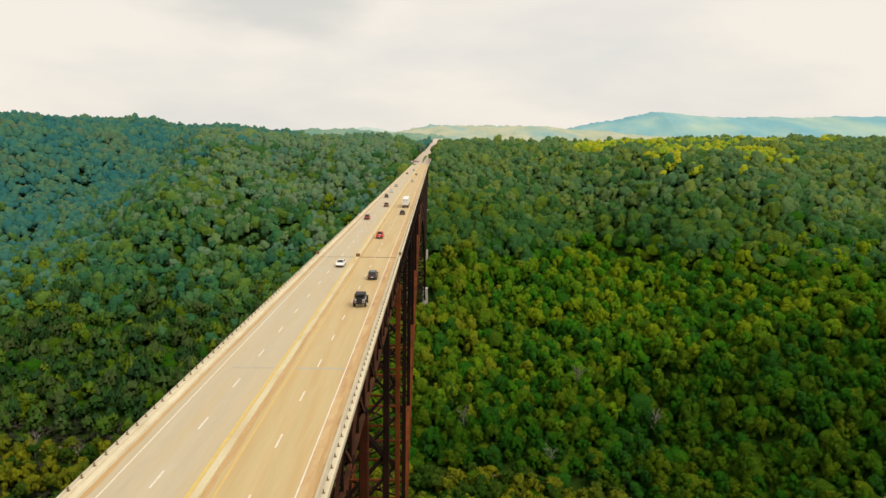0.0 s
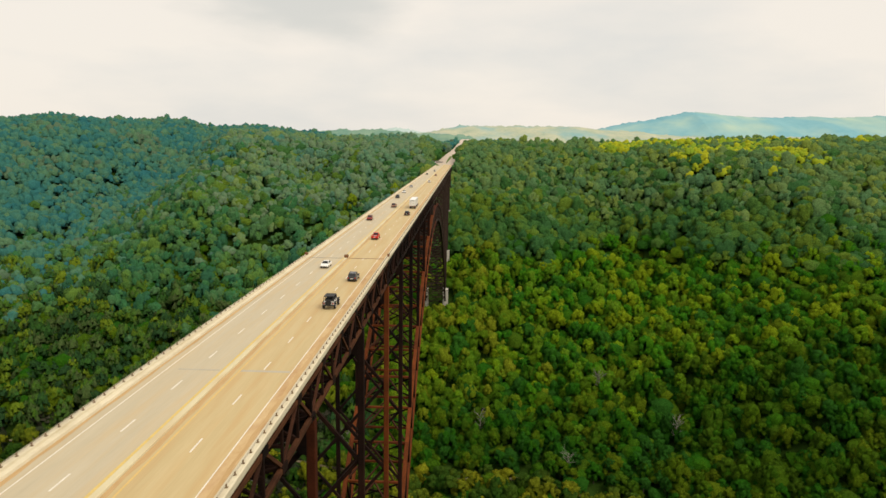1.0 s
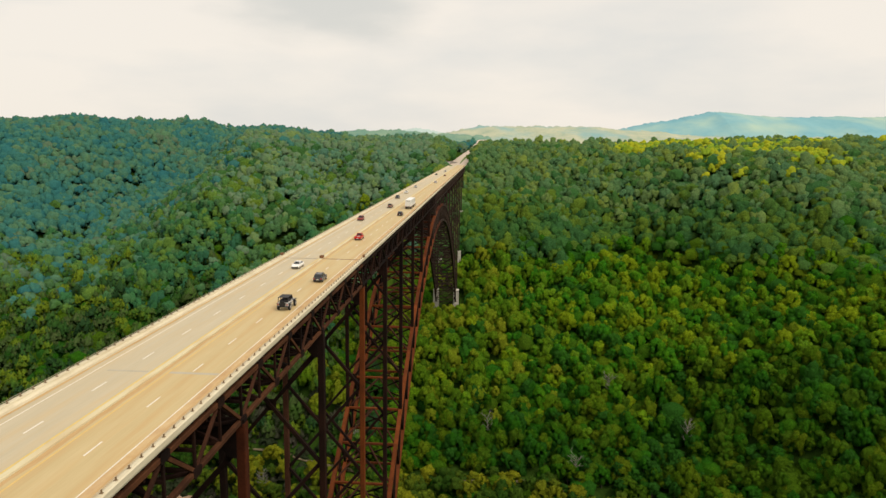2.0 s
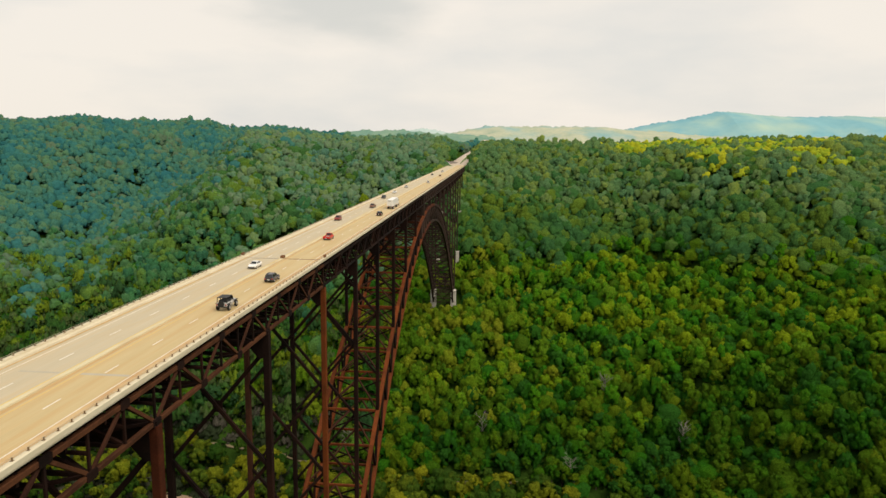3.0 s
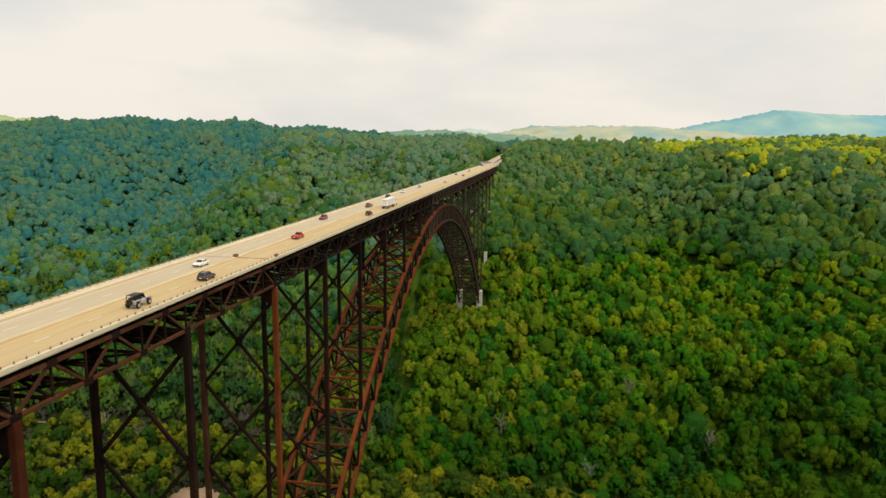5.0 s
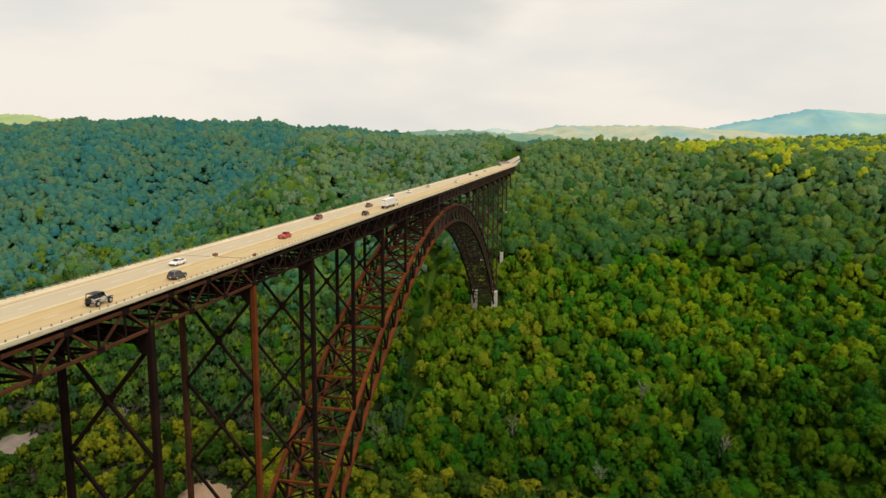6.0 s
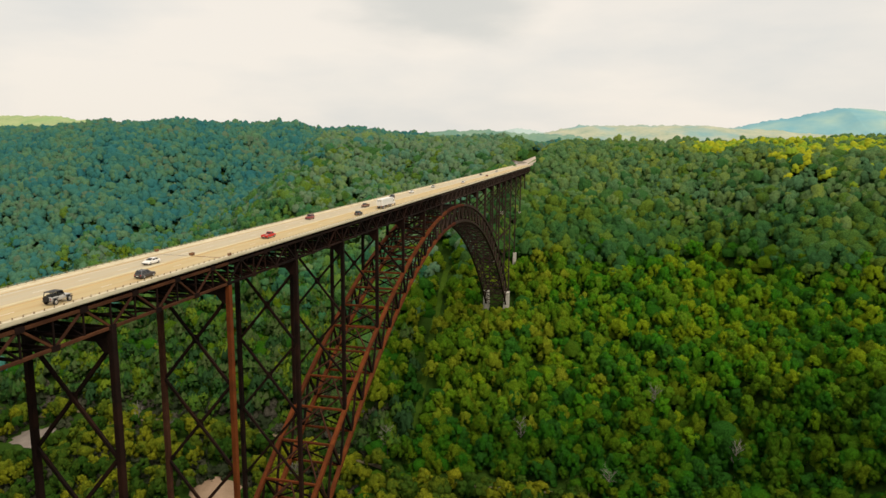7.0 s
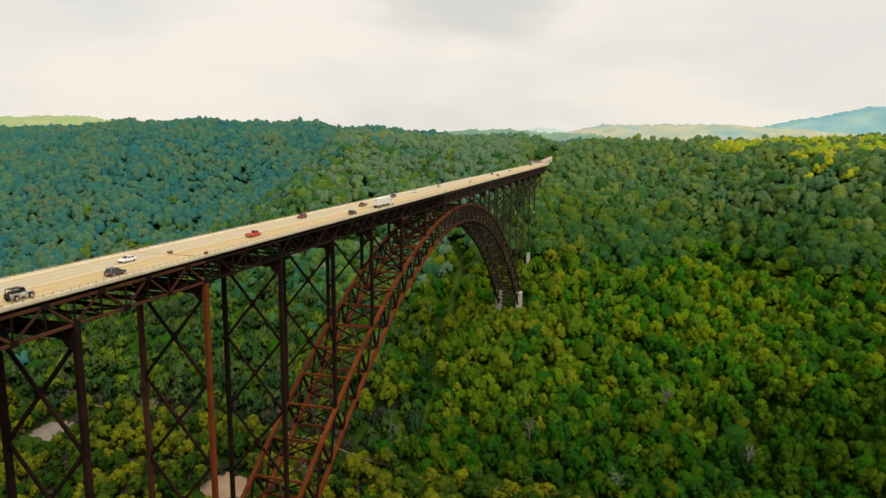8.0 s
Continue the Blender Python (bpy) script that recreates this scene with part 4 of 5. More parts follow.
def lorry(x, y):
    """A long white box trailer behind a white tractor, its rear end at y."""
    v = thing("articulated_lorry", (x, y, 0.02), "white box trailer lorry with closed rear doors", "lorry", "vehicles on the bridge")
    box_part("trailer_box", (-1.3, 1.3, 0.06, 14.6, 1.22, 4.05), WHITE, v, 0.06)
    for s in (-1, 1):
        a, b = sorted((s * 0.03, s * 1.18))
        door = box_part("rear_door", (a, b, -0.02, 0.06, 1.34, 3.92), WHITE, v, 0.015)
        for k in (0.35, 0.8):
            bar("lock_rod", (s * k, -0.05, 1.4), (s * k, -0.05, 3.85), 0.05, 0.05, RIM_METAL, door)
        box_part("tail_lamp", (min(s * 0.8, s * 1.2), max(s * 0.8, s * 1.2), -0.03, 0.05, 1.08, 1.2), RED_LENS, v)
        bar("mudguard_post", (s * 0.9, 0.05, 0.5), (s * 0.9, 0.05, 1.25), 0.08, 0.08, DARK_TRIM, v)
        for yy in (1.6, 2.9, 11.5, 12.8, 18.6):
            wheel(s * 1.05, yy, 0.5, 0.5 if yy < 18 else 0.32, v)
        bar("landing_leg", (s * 0.8, 10.0, 0.35), (s * 0.8, 10.0, 1.25), 0.12, 0.12, DARK_TRIM, v)
    box_part("lettering_bar", (-0.75, 0.75, -0.045, -0.022, 3.45, 3.62), CHARCOAL, v, label="dark bar of unreadable lettering")
    box_part("underride_bar", (-1.15, 1.15, 0.0, 0.1, 0.46, 0.6), DARK_TRIM, v, 0.02)
    box_part("chassis", (-0.5, 0.5, 0.2, 19.2, 0.85, 1.2), DARK_TRIM, v, 0.03)
    part("cab", loft(bmesh.new(), [(15.3, 1.2, 0.9, 3.5), (16.9, 1.2, 0.9, 3.5), (17.5, 1.15, 0.9, 2.2), (19.3, 0.95, 0.7, 1.9)]), WHITE, v)
    pane("windscreen", [(-1.05, 17.45, 2.3), (1.05, 17.45, 2.3), (1.05, 16.98, 3.3), (-1.05, 16.98, 3.3)], v, 0.9)
    for s in (-1, 1):
        pane("side_window", [(s * 1.2, 16.1, 2.2), (s * 1.2, 16.9, 2.2), (s * 1.2, 16.9, 3.1), (s * 1.2, 16.1, 3.1)], v, 0.9)
        bar("exhaust_stack", (s * 1.05, 15.2, 1.2), (s * 1.05, 15.2, 3.9), 0.14, 0.14, RIM_METAL, v)
    return v


def jeep(x, y):
    v = thing("off_road_car", (x, y, 0.02), "open silver off-road car with a black soft roof", "car", "vehicles on the bridge")
    v.matrix_basis = pose(x, y, 0.02) @ Matrix.Scale(1.18, 4)
    part("body", loft(bmesh.new(), [(-1.95, 0.74, 0.62, 1.18), (-1.8, 0.78, 0.55, 1.2), (0.45, 0.78, 0.55, 1.2), (0.75, 0.70, 0.58, 1.24), (1.75, 0.60, 0.60, 1.18), (1.9, 0.58, 0.66, 1.12)]), SILVER, v)
    box_part("soft_roof", (-0.74, 0.74, -1.75, 0.3, 1.88, 1.97), DARK_TRIM, v, 0.04, "black canvas roof")
    box_part("interior", (-0.64, 0.64, -1.5, 0.3, 1.16, 1.5), DARK_TRIM, v, 0.1)
    for s in (-1, 1):
        for y0, y1 in ((-1.75, -1.6), (-0.55, -0.5), (0.62, 0.28)):
            bar("roll_bar", (s * 0.72, y0, 1.15), (s * 0.70, y1, 1.9), 0.09, 0.09, DARK_TRIM, v)
        for yy in (-1.25, 1.35):
            wheel(s * 0.82, yy, 0.46, 0.30, v)
            a, b = sorted((s * 0.66, s * 0.99))
            box_part("mudguard", (a, b, yy - 0.55, yy + 0.55, 0.98, 1.06), DARK_TRIM, v, 0.03)
        box_part("headlamp", (s * 0.36 - 0.12, s * 0.36 + 0.12, 1.86, 1.94, 0.9, 1.08), CLEAR_LENS, v, 0.03)
        box_part("tail_lamp", (s * 0.66 - 0.07, s * 0.66 + 0.07, -2.0, -1.92, 0.85, 1.05), RED_LENS, v, 0.02)
    pane("windscreen", [(-0.7, 0.72, 1.22), (0.7, 0.72, 1.22), (0.66, 0.36, 1.88), (-0.66, 0.36, 1.88)], v, 0.92)
    bm = bmesh.new()
    bmesh.ops.create_cone(bm, cap_ends=True, segments=18, radius1=0.44, radius2=0.44, depth=0.26)
    bmesh.ops.rotate(bm, verts=bm.verts, matrix=Matrix.Rotation(math.pi / 2, 3, "X"))
    part("spare_wheel", bm, TYRE, v, m=pose(0, -2.1, 1.05))
    box_part("front_bumper", (-0.8, 0.8, 1.95, 2.12, 0.6, 0.74), DARK_TRIM, v, 0.03)
    box_part("rear_bumper", (-0.8, 0.8, -2.08, -1.95, 0.58, 0.72), DARK_TRIM, v, 0.03)
    return v


IN_R, OUT_R, IN_L, OUT_L = 2.45, 5.95, -2.75, -6.25
vehicle("pickup", IN_R, 198.4, 0, RED, "bright red pickup truck with a pale load", "pickup truck")
vehicle("suv", OUT_R, 138.5, 0, CHARCOAL, "dark grey estate car with roof rails", "car")
vehicle("suv", OUT_R, 264.5, 0, BLACK, "black off-road estate car behind the lorry", "car")
lorry(OUT_R, 289.5)
vehicle("sedan", IN_L, 152.0, 180, WHITE, "white saloon car coming over the bridge", "car")
vehicle("suv", OUT_L, 246.0, 180, MAROON, "dark red estate car coming over the bridge", "car")
vehicle("pickup", IN_L, 296.0, 180, BROWN, "brown pickup truck coming over the bridge", "pickup truck")
vehicle("suv", OUT_L, 345.0, 180, CHARCOAL, "dark grey estate car far along the bridge", "car")
vehicle("sedan", OUT_L, 381.0, 180, WHITE, "white saloon car far along the bridge", "car")
vehicle("sedan", OUT_L, 430.0, 180, SILVER, "silver saloon car far along the bridge", "car")
vehicle("suv", IN_R, 482.0, 0, WHITE, "white estate car driving away over the bridge", "car")
vehicle("sedan", IN_R, 582.0, 0, BROWN, "brown saloon car near the far end of the bridge", "car")
vehicle("sedan", OUT_L, 600.0, 180, CHARCOAL, "dark saloon car near the far end of the bridge", "car")
vehicle("suv", IN_L, 668.0, 180, SILVER, "silver estate car near the far end of the bridge", "car")
jeep(OUT_R, 115.3)
van = vehicle("suv", -16.5, 906.0, 160, WHITE, "white van parked beside the road past the bridge", "van")
van.matrix_basis = pose(-14.5, 912, float(ground(-14.5, 912)) + 0.05, 0, 0, 160) @ Matrix.Diagonal((1.25, 1.35, 1.5, 1))

# ---------------------------------------------------------------- forest
rng = np.random.RandomState(7)


def wedge(x, y, pad):
    """Whether a place lies in the wide stretch of gorge side that the bridge looks on to."""
    return (x > 110 - 1.22 * (y - 24) - pad) & (x < 20 + 0.71 * y + pad) & (y > 380) & (y < np.where(x < -330, 1330, 1180))


def spots(step, x0, x1, y0, y1, seed):
    r = np.random.RandomState(seed)
    xs, ys = np.meshgrid(np.arange(x0, x1, step), np.arange(y0, y1, step * 0.9))
    xs = xs + (np.arange(xs.shape[0]) % 2)[:, None] * step / 2
    xs = (xs + r.uniform(-0.55, 0.55, xs.shape) * step).ravel()
    ys = (ys + r.uniform(-0.55, 0.55, ys.shape) * step).ravel()
    return xs, ys


def free(x, y):
    """Where trees may stand: off the bridge's feet, the roads, the grassy track and the bare lots."""
    bridge = (np.abs(x) < 21.0) & (y > 636) & (y < 690)
    bridge |= (np.abs(x) < 16.0) & (((y > 711) & (y < 727)) | ((y > 793) & (y < 806)))
    bridge |= (np.abs(x) < 14.0) & (y > 850) & (y < 900)
    road = (np.abs(x - road_x(y)) < np.where(y < 990, 19.0, 15.0)) & (y > 880)
    track = np.abs(x + 49 + 0.1 * (y - 563)) < 7.6
    track &= (y > 520) & (y < 745)
    lot = ((x + 396) / 34) ** 2 + ((y - 489) / 30) ** 2 < 1
    lot |= ((x + 178) / 28) ** 2 + ((y - 444) / 27) ** 2 < 1
    lane = (np.abs(y - lane_y(x) + 1.5) < 5.0) & (x < 190)
    return ~(bridge | road | track | lot | lane)


def dome(rings, k):
    """A rounded cap of foliage of radius 1, open below: rings of k vertices at the given elevations, and a tip."""
    v = [(math.cos(e) * math.cos(a), math.cos(e) * math.sin(a), math.sin(e)) for j, e in enumerate(rings) for a in [(i + 0.5 * j) * 2 * math.pi / k for i in range(k)]] + [(0, 0, 1)]
    f = []
    for j in range(len(rings) - 1):
        for i in range(k):
            p, q = j * k + i, j * k + (i + 1) % k
            f += [(p, q, p + k), (q, q + k, p + k)]
    o = (len(rings) - 1) * k
    f += [(o + i, o + (i + 1) % k, len(v) - 1) for i in range(k)]
    return np.array(v), np.array(f)


# forms of crown: shape of a bough, how many boughs at least and at most, how far their leaves turn upward, how unevenly they lie, how plump the boughs are, how uneven their outline is
FINE = (dome((-0.55, 0.42), 5), (17, 24), 0.0, 0.26, 1.08, (0.66, 1.25))
PLAIN = (dome((-0.45,), 6), (13, 18), 0.15, 0.2, 1.2, (0.62, 1.28))
ROUND = (dome((-0.5, 0.5), 5), (8, 12), 0.15, 0.22, 1.14, (0.7, 1.22))
LOOSE = (dome((-0.5, 0.5), 5), (6, 9), 0.2, 0.2, 1.16, (0.7, 1.22))
LOW = (dome((-0.4, 0.5), 5), (4, 6), 0.35, 0.2, 1.15, (0.7, 1.2))


def crown(cards, size, core, rs, slim=1.0):
    """Vertices, triangles, shades and normals of one crown of radius 1: a heap of leafy boughs that part in creases, with leaf sprays on them. It spans z from about -0.9 to 1.3."""
    tall = rs.uniform(0.95, 1.5) * slim
    (v, f), few, rise, ruffle, plump, rough = core
    lean = rs.uniform(-0.15, 0.15, 2)
    count = rs.randint(*few)
    spread = rs.uniform(0.66, 0.86)
    turn = rs.uniform(0, 6.28)
    vs, fs, sh, ns, n = [], [], [], [], 0
    lobes = []
    for i in range(count):
        t = (i + 0.5) / count
        a = 2.399 * i + turn + rs.uniform(-0.4, 0.4)
        w = spread * math.sqrt(max(0.0, 1 - t ** 1.7)) * rs.uniform(0.75, 1.15)
        q = (2.05 / math.sqrt(count)) * rs.uniform(0.36, 0.62) * (1 + 0.25 * t) * plump
        c = np.array([math.cos(a) * w, math.sin(a) * w, -0.40 + 1.0 * t + rs.uniform(-0.14, 0.14)])
        lobes.append((c, q, rs.normal() * 0.05))
    for c, q, shade in lobes:
        a = rs.uniform(0, 6.28)
        spin = np.array([[math.cos(a), -math.sin(a), 0], [math.sin(a), math.cos(a), 0], [0, 0, 1]])
        d = v @ spin.T
        tilt = np.array([c[0], c[1], 0]) * 0.35
        d = d + tilt * d[:, 2:3]
        swell = rs.uniform(*rough, len(v))
        swell[-1] = rs.uniform(0.8, 0.95)
        p = c + d * q * swell[:, None] * np.array([1, 1, rs.uniform(0.9, 1.25)])
        vs.append(p)
        fs.append(f + n)
        sh.append(shade + rs.normal(size=len(v)) * 0.05)
        ns.append(0.5 * d / np.linalg.norm(d, axis=1)[:, None] + 0.8 * p / np.linalg.norm(p, axis=1)[:, None] + rs.normal(size=(len(v), 3)) * ruffle)
        n += len(v)
    for i in range(cards):
        c, q, shade = lobes[i % count]
        d = rs.normal(size=3)
        d[2] = abs(d[2]) * 1.1 - 0.45
        d /= np.linalg.norm(d)
        p = c + d * q * rs.uniform(0.95, 1.3)
        nrm = d + np.array([0, 0, 0.2]) + rs.normal(size=3) * 0.5
        nrm /= np.linalg.norm(nrm)
        u = np.cross(nrm, rs.normal(size=3))
        u /= np.linalg.norm(u)
        w = np.cross(nrm, u)
        k = size * rs.uniform(0.5, 1.3)
        vs.append(np.array([p - u * k * 0.5 - nrm * k * 0.2, p - w * k * 0.42, p + u * k * 0.55 - nrm * k * 0.2, p + w * k * 0.42 + nrm * k * 0.1]))
        fs.append(np.array([[0, 1, 2], [0, 2, 3]]) + n)
        sh.append(np.full(4, shade + rs.normal() * 0.07))
        ns.append(np.tile(0.45 * d + 0.8 * p / np.linalg.norm(p) + 0.3 * nrm, (4, 1)))
        n += 4
    V, N = np.concatenate(vs), np.concatenate(ns)
    V[:, 2] *= tall
    N[:, 2] /= tall
    N /= np.linalg.norm(N, axis=1)[:, None]
    N[:, 2] += rise
    N /= np.linalg.norm(N, axis=1)[:, None]
    V[:, 0] += lean[0] * V[:, 2]
    V[:, 1] += lean[1] * V[:, 2]
    return V, np.concatenate(fs), np.concatenate(sh), N


def trunk_mesh(h, r):
    bm = bmesh.new()
    rings = []
    for z, k in ((0, 1.25), (0.25, 0.9), (0.65, 0.62), (1.0, 0.22)):
        rings.append([bm.verts.new((r * k * math.cos(a * math.pi / 3) + 0.25 * z * z, r * k * math.sin(a * math.pi / 3), z * h)) for a in range(6)])
    for a, b in zip(rings, rings[1:]):
        for i in range(6):
            bm.faces.new((a[i], a[(i + 1) % 6], b[(i + 1) % 6], b[i]))
    for k in range(4):
        ang = k * 1.7
        p = Vector((0.05, 0, h * (0.5 + 0.09 * k)))
        q = p + Vector((math.cos(ang) * h * 0.2, math.sin(ang) * h * 0.2, h * 0.16))
        side = Vector((-math.sin(ang), math.cos(ang), 0)) * r * 0.28
        up = Vector((0, 0, r * 0.28))
        a = [bm.verts.new(p + o) for o in (side, up, -side, -up)]
        tip = bm.verts.new(q)
        for i in range(4):
            bm.faces.new((a[i], a[(i + 1) % 4], tip))
    me = bpy.data.meshes.new("trunk")
    bm.to_mesh(me)
    bm.free()
    me.materials.append(BARK)
    return me


def add_forest(name, xs, ys, radius, cards, size, uneven, slim, mat, seed, label, core=None, height=19.5, spread=1.0):
    """Many crowns in one mesh, each a turned and scaled copy of one of several forms."""
    rs = np.random.RandomState(seed)
    forms = [crown(cards, size, core, rs, slim) for _ in range(24)]
    zs = ground(xs, ys)
    vs, fs, ns, tint, n = [], [], [], [], 0
    pick = rs.randint(0, 24, len(xs))
    turn = rs.uniform(0, 6.28, len(xs))
    rad = radius * np.clip(np.exp(rs.normal(size=len(xs)) * 0.25), 0.6, 1.5)
    top = height + 3.0 * uneven * (rad / radius - 1) + rs.normal(size=len(xs)) * 0.6 * uneven
    shade = 0.5 + spread * (rs.uniform(0, 1, len(xs)) - 0.5)
    for i in range(len(xs)):
        v, f, sh, nr = forms[pick[i]]
        c, s = math.cos(turn[i]), math.sin(turn[i])
        w = np.empty_like(v)
        w[:, 0] = (v[:, 0] * c - v[:, 1] * s) * rad[i] + xs[i]
        w[:, 1] = (v[:, 0] * s + v[:, 1] * c) * rad[i] + ys[i]
        w[:, 2] = v[:, 2] * rad[i] + zs[i] + top[i] - 1.25 * slim * rad[i]
        nw = nr.copy()
        nw[:, 0], nw[:, 1] = nr[:, 0] * c - nr[:, 1] * s, nr[:, 0] * s + nr[:, 1] * c
        ns.append(nw)
        vs.append(w)
        fs.append(f + n)
        tint.append(shade[i] + sh)
        n += len(v)
    V, F, T = np.concatenate(vs), np.concatenate(fs), np.concatenate(tint)
    me = bpy.data.meshes.new(name)
    me.vertices.add(len(V))
    me.vertices.foreach_set("co", V.astype(np.float32).ravel())
    me.loops.add(F.size)
    me.loops.foreach_set("vertex_index", F.astype(np.int32).ravel())
    me.polygons.add(len(F))
    me.polygons.foreach_set("loop_start", np.arange(0, F.size, 3, dtype=np.int32))
    me.attributes.new("tint", "FLOAT", "POINT").data.foreach_set("value", T.astype(np.float32))
    me.polygons.foreach_set("use_smooth", np.ones(len(F), dtype=bool))
    me.materials.append(mat)
    me.update(calc_edges=True)
    me.normals_split_custom_set_from_vertices(np.concatenate(ns).astype(np.float32))
    return tagged(new(name, me), label, "forest", kind="stuff")


def line_low(x, y, seed):
    """Whether a tree belongs to the lower woods of the gorge side."""
    r = np.random.RandomState(seed).normal(size=len(x))
    edge = np.where(x < -45, -75.0, -107.0 + 26 * smooth(170, 260, x)) + 9 * np.sin(x / 63.0) + 7 * np.sin(x / 29.0 + 1)
    return ground(x, y) < edge + np.where(x < -45, 32.0, 6.5) * r


X, Y = spots(9.6, -1400, 900, 395, 1180, 11)
keep = wedge(X, Y, 18) & free(X, Y) & line_low(X, Y, 3)
X, Y = X[keep], Y[keep]
single = (Y < 520) & (X > 20) & (X < 330)
order = np.argsort(np.hypot(X - 170, Y - 380) + np.where(single, 0, 1e6))
chosen = order[:300]
rest = np.setdiff1d(np.arange(len(X)), chosen)
XR, YR = X[rest], Y[rest]
mixed = np.random.RandomState(3).normal(size=len(XR))


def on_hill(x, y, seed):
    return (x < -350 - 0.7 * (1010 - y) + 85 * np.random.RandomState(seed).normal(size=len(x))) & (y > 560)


left = on_hill(XR, YR, 9)
front = (YR < lane_y(XR) - 4 + 3 * mixed) & (XR < 200)
thin = (XR < -70) & (YR < 560) & (np.random.RandomState(17).uniform(size=len(XR)) < 0.32)
front &= ~thin
bank = ~front & (XR > -105 + 18 * mixed) & (XR < 80 + 20 * mixed) & (YR > 530) & (np.random.RandomState(8).uniform(size=len(XR)) < 0.7)
wood = ~left & ~front & ~bank & (XR < -45 + 14 * mixed)
mid = ~left & ~front & ~wood & ~bank
shady = wood & (ground(XR, YR) > -148 + 16 * mixed)
wood &= ~shady & ~thin
XU, YU = spots(9.0, -1400, 900, 395, 1330, 12)
keep = wedge(XU, YU, 18) & free(XU, YU) & ~line_low(XU, YU, 4)
keep &= ((YU < np.where(XU < -250, 1290, 1030)) & ((XU > -330) | (ground(XU, YU) < 34))) | (np.random.RandomState(2).uniform(size=len(XU)) < 0.35)
XU, YU = XU[keep], YU[keep]
mixed = np.random.RandomState(6).normal(size=len(XU))
hill = on_hill(XU, YU, 10)
rim = ground(XU, YU)
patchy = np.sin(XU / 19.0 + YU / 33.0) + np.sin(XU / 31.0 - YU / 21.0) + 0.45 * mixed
# Outline of the painted sun patch and its thin run along the rim.
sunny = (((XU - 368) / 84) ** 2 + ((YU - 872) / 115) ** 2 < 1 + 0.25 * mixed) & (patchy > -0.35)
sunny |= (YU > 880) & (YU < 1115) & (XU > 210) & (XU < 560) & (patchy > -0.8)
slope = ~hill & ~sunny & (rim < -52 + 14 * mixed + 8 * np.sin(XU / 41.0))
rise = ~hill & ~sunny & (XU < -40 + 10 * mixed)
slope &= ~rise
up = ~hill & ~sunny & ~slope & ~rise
left_x, left_y = np.concatenate([XR[left], XU[hill]]), np.concatenate([YR[left], YU[hill]])
# Trees farther up take the brighter, lit green of the two valley palettes.
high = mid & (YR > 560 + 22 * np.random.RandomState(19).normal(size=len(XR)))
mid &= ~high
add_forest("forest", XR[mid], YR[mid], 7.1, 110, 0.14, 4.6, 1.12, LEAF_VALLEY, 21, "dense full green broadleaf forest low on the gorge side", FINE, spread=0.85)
add_forest("forest", XR[high], YR[high], 6.9, 80, 0.14, 4.2, 1.1, LEAF_LIT_VALLEY, 38, "dense broadleaf forest on the lower gorge side, painted a brighter lit green", FINE)
add_forest("forest", XR[front], YR[front], 6.6, 80, 0.15, 4.2, 0.95, LEAF_FRONT, 28, "olive green broadleaf trees along the gravel lane", FINE)
add_forest("forest", XR[wood], YR[wood], 7.0, 44, 0.22, 4.4, 1.0, LEAF_WOOD, 27, "shady deep green broadleaf forest beside the bridge", PLAIN)
add_forest("forest", XU[up], YU[up], np.where(YU[up] > 850, 6.2, 6.9), 14, 0.13, 2.0, 0.95, LEAF_UPPER, 22, "dense mixed green forest up to the gorge rim, paled by painted haze", ROUND, spread=0.7)
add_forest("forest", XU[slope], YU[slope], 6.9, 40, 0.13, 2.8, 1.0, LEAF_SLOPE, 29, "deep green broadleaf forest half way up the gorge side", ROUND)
add_forest("forest", XR[shady], YR[shady], 7.2, 24, 0.18, 3.2, 1.0, LEAF_SHADY, 32, "deep green broadleaf forest up the gorge side", ROUND, spread=0.8)
add_forest("forest", XU[rise], YU[rise], 7.0, 10, 0.16, 1.8, 0.9, LEAF_RISE, 33, "green forest up to the road beyond, tinged blue by painted haze", ROUND, spread=0.7)
add_forest("forest", XR[bank], YR[bank], 6.8, 80, 0.15, 4.4, 1.12, LEAF_BANK, 30, "olive broadleaf forest beside the arch's foot, painted sunlit", FINE)
add_forest("forest", left_x, left_y, 7.3, 4, 0.18, 0.9, 0.9, LEAF_HILL, 24, "forest on the hill beside the gorge, painted haze-blue", LOOSE, spread=0.6)
add_forest("forest", XU[sunny], YU[sunny], 6.4, 6, 0.2, 1.2, 0.8, LEAF_SUNNY, 25, "trees along the gorge rim with sunlight painted into their leaves", ROUND)
XN, YN = spots(6.5, -22, 24, 635, 652, 43)
add_forest("forest", XN, YN, 5.0, 60, 0.17, 0.8, 1.0, LEAF_BANK, 44, "olive broadleaf trees below the arch's foot, painted sunlit", FINE, 19.3)
XB, YB = spots(12.5, -700, 420, 395, 760, 13)
keep = wedge(XB, YB, 10) & free(XB, YB) & free(XB + 7, YB) & free(XB - 7, YB) & (ground(XB, YB) < np.where(XB > -60, -45, -105))
scrub = (XB < -70) & (YB < 560)
add_forest("undergrowth", XB[keep & ~scrub], YB[keep & ~scrub], 8.6, 8, 0.3, 1.5, 0.8, LEAF_VALLEY, 34, "low green undergrowth between the trees", LOW, 11.0)
add_forest("undergrowth", XB[keep & scrub], YB[keep & scrub], 8.0, 14, 0.3, 1.5, 0.7, LEAF_SCRUB, 37, "low grey-olive scrub on the valley floor", PLAIN, 7.0)
XB, YB = spots(12.0, -1000, 700, 540, 1250, 14)
keep = wedge(XB, YB, 10) & free(XB, YB) & (ground(XB, YB) > -92)
keep &= (YB < 1000) | (XB < -330)
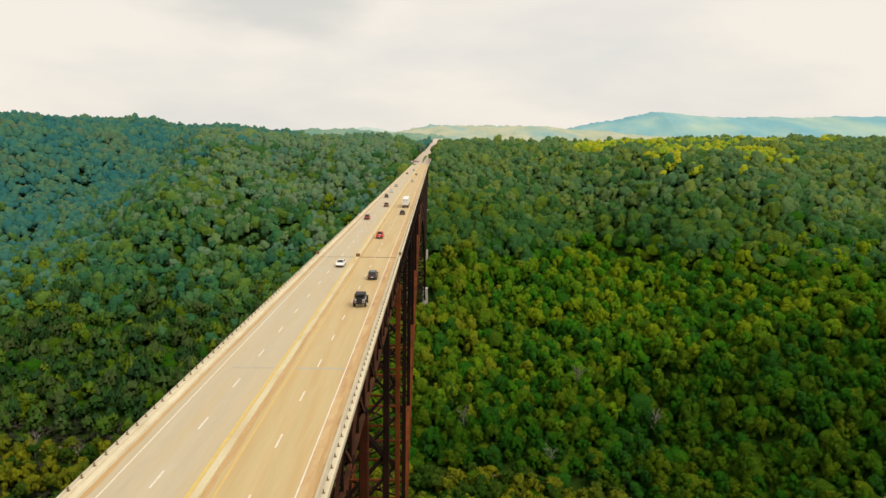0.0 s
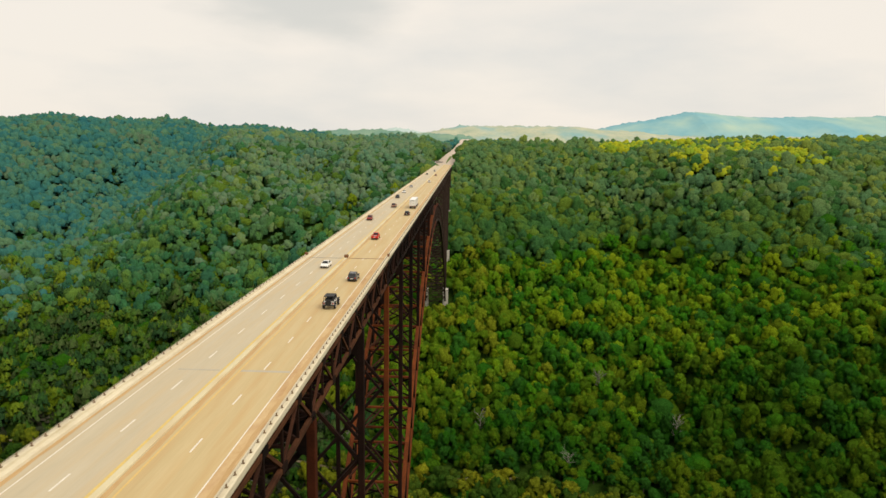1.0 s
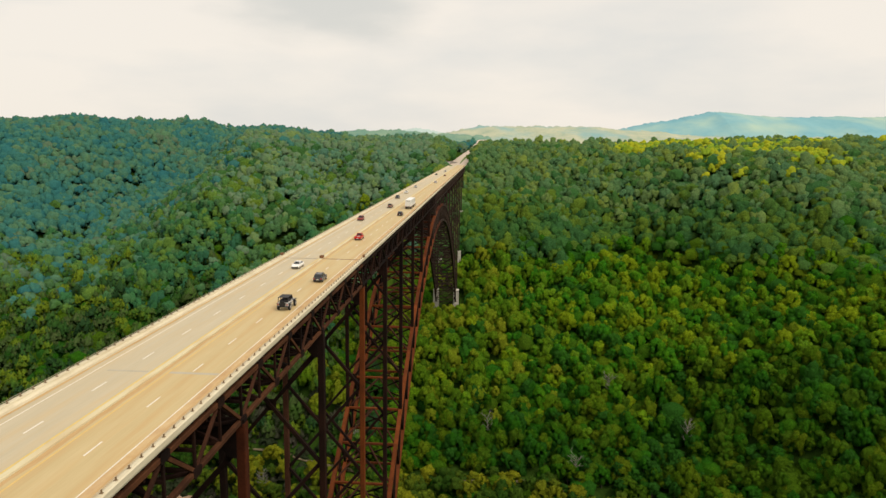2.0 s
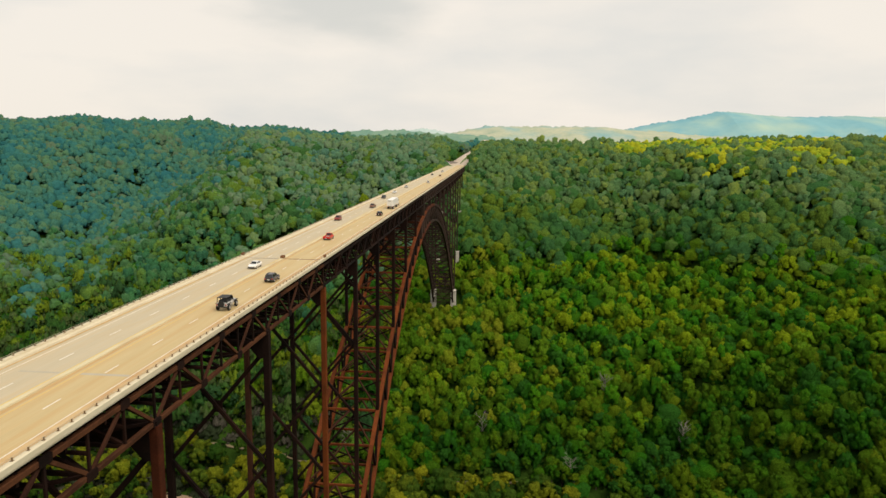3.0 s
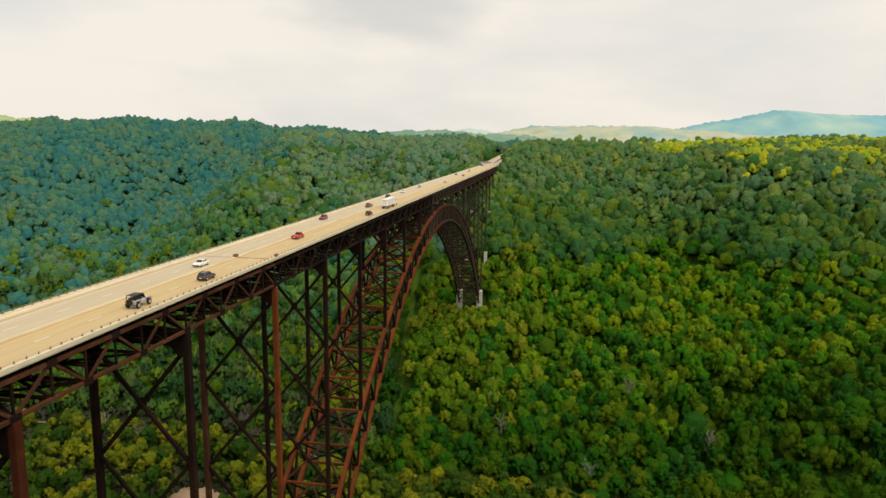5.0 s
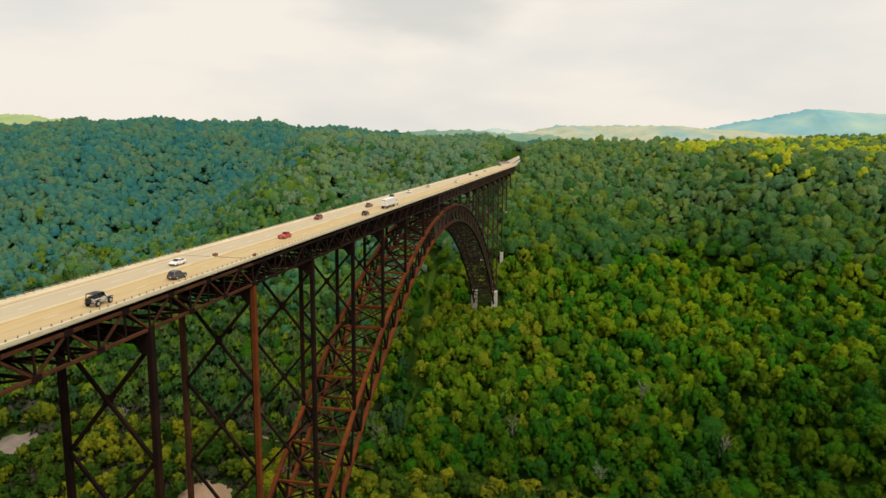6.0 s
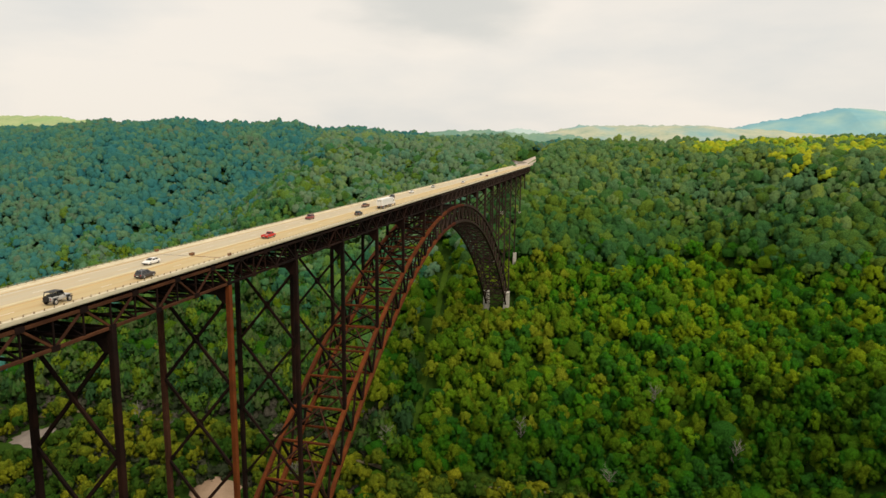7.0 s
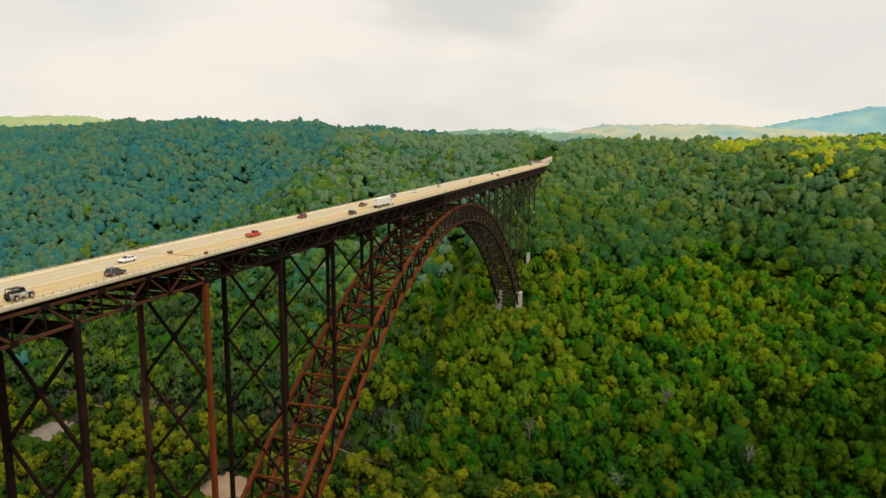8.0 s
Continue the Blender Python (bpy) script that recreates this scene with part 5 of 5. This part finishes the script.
far = on_hill(XB, YB, 15)
for stand, mat, seed, label in ((far, LEAF_HILL, 35, "undergrowth between the trees of the hill, painted haze-blue"), (~far, LEAF_SLOPE, 36, "deep green undergrowth high on the gorge side")):
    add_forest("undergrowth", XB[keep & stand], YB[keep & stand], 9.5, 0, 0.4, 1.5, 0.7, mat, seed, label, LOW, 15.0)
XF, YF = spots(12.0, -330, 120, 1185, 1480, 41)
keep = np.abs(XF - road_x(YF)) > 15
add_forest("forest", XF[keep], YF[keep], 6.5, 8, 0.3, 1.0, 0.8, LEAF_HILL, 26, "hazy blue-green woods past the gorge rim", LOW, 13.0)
XO, YO = spots(27.0, -950, 900, -330, 1150, 31)
keep = ~wedge(XO, YO, 20) & (np.abs(XO) > 24) & ((YO < 265) | (YO > 385)) & ((YO < 1000) | (XO > 720))
near = (XO > -70) & (XO < 210) & (YO > -60) & (YO < 210)
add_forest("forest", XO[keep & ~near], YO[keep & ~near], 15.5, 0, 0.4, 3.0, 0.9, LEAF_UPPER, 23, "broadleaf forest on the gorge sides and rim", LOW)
XC, YC = spots(10.5, -80, 220, -70, 220, 45)
keep = np.abs(XC) > 22
add_forest("forest", XC[keep], YC[keep], 7.2, 26, 0.16, 3.6, 1.05, LEAF_VALLEY, 46, "full green broadleaf forest below the near end of the bridge", ROUND)

rs = np.random.RandomState(5)
CROWNS = []
for k in range(12):
    v, f, sh, nr = crown(120, 0.2, FINE, rs)
    for mat in (LEAF, LEAF_OLIVE):
        me = mesh_from("crown", v.tolist(), f.tolist(), mat, True)
        me.normals_split_custom_set_from_vertices(nr.astype(np.float32))
        CROWNS.append(me)
TRUNK = trunk_mesh(13.5, 0.42)
for i in chosen:
    k = 6.9 * math.exp(rs.normal() * 0.22)
    z = float(ground(X[i], Y[i]))
    olive = Y[i] < float(lane_y(X[i])) - 4 and X[i] < 200
    t = thing("tree", (X[i], Y[i], z - 0.3), "olive green broadleaf tree beside the gravel lane" if olive else "full green broadleaf tree on the gorge side", "tree", "trees of the gorge side")
    put("trunk", TRUNK, t)
    put("crown", CROWNS[2 * rs.randint(12) + olive], t, pose(0, 0, 19.5 + rs.uniform(-3.5, 3.5) + 9 * (k / 6.9 - 1) - 1.3 * k, 0, 0, rs.uniform(0, 360)) @ Matrix.Diagonal((k, k, k, 1)))


def dead_tree(x, y, h, seed):
    """A bare grey tree: a leaning trunk and forked boughs that thin out into twigs."""
    r = random.Random(seed)
    t = thing("dead_tree", (x, y, float(ground(x, y)) - 0.3), "bare grey dead tree among the green crowns", "tree", "dead trees of the gorge side")

    def limb(bm, p, d, length, rad):
        q = p + d * length
        side = d.orthogonal().normalized()
        other = d.cross(side)
        a = [bm.verts.new(p + (side * math.cos(k * 1.2566) + other * math.sin(k * 1.2566)) * rad) for k in range(5)]
        b = [bm.verts.new(q + (side * math.cos(k * 1.2566) + other * math.sin(k * 1.2566)) * rad * 0.5) for k in range(5)]
        for k in range(5):
            bm.faces.new((a[k], a[(k + 1) % 5], b[(k + 1) % 5], b[k]))
        return q

    bm = bmesh.new()
    lean = Vector((r.uniform(-0.12, 0.12), r.uniform(-0.12, 0.12), 1)).normalized()
    limb(bm, Vector((0, 0, 0)), lean, h, 0.38)
    part("trunk", bm, DEAD, t)
    for k in range(16):
        p = lean * h * r.uniform(0.45, 1.0)
        a = r.uniform(0, 6.28)
        d = Vector((math.cos(a), math.sin(a), r.uniform(0.5, 1.3))).normalized()
        bm = bmesh.new()
        q = limb(bm, p, d, h * r.uniform(0.14, 0.26), 0.17)
        for _ in range(4):
            e = (d + Vector((r.uniform(-0.8, 0.8), r.uniform(-0.8, 0.8), r.uniform(-0.2, 0.8)))).normalized()
            limb(bm, q - d * h * 0.06 * r.random(), e, h * r.uniform(0.08, 0.16), 0.09)
        part("branch", bm, DEAD, t)


for k, (x, y, h) in enumerate(((112, 492, 25), (-60, 500, 26), (-128, 466, 24), (150, 560, 27), (46, 520, 25), (-262, 500, 22), (-310, 520, 24), (205, 520, 26))):
    dead_tree(x, y, h, k)
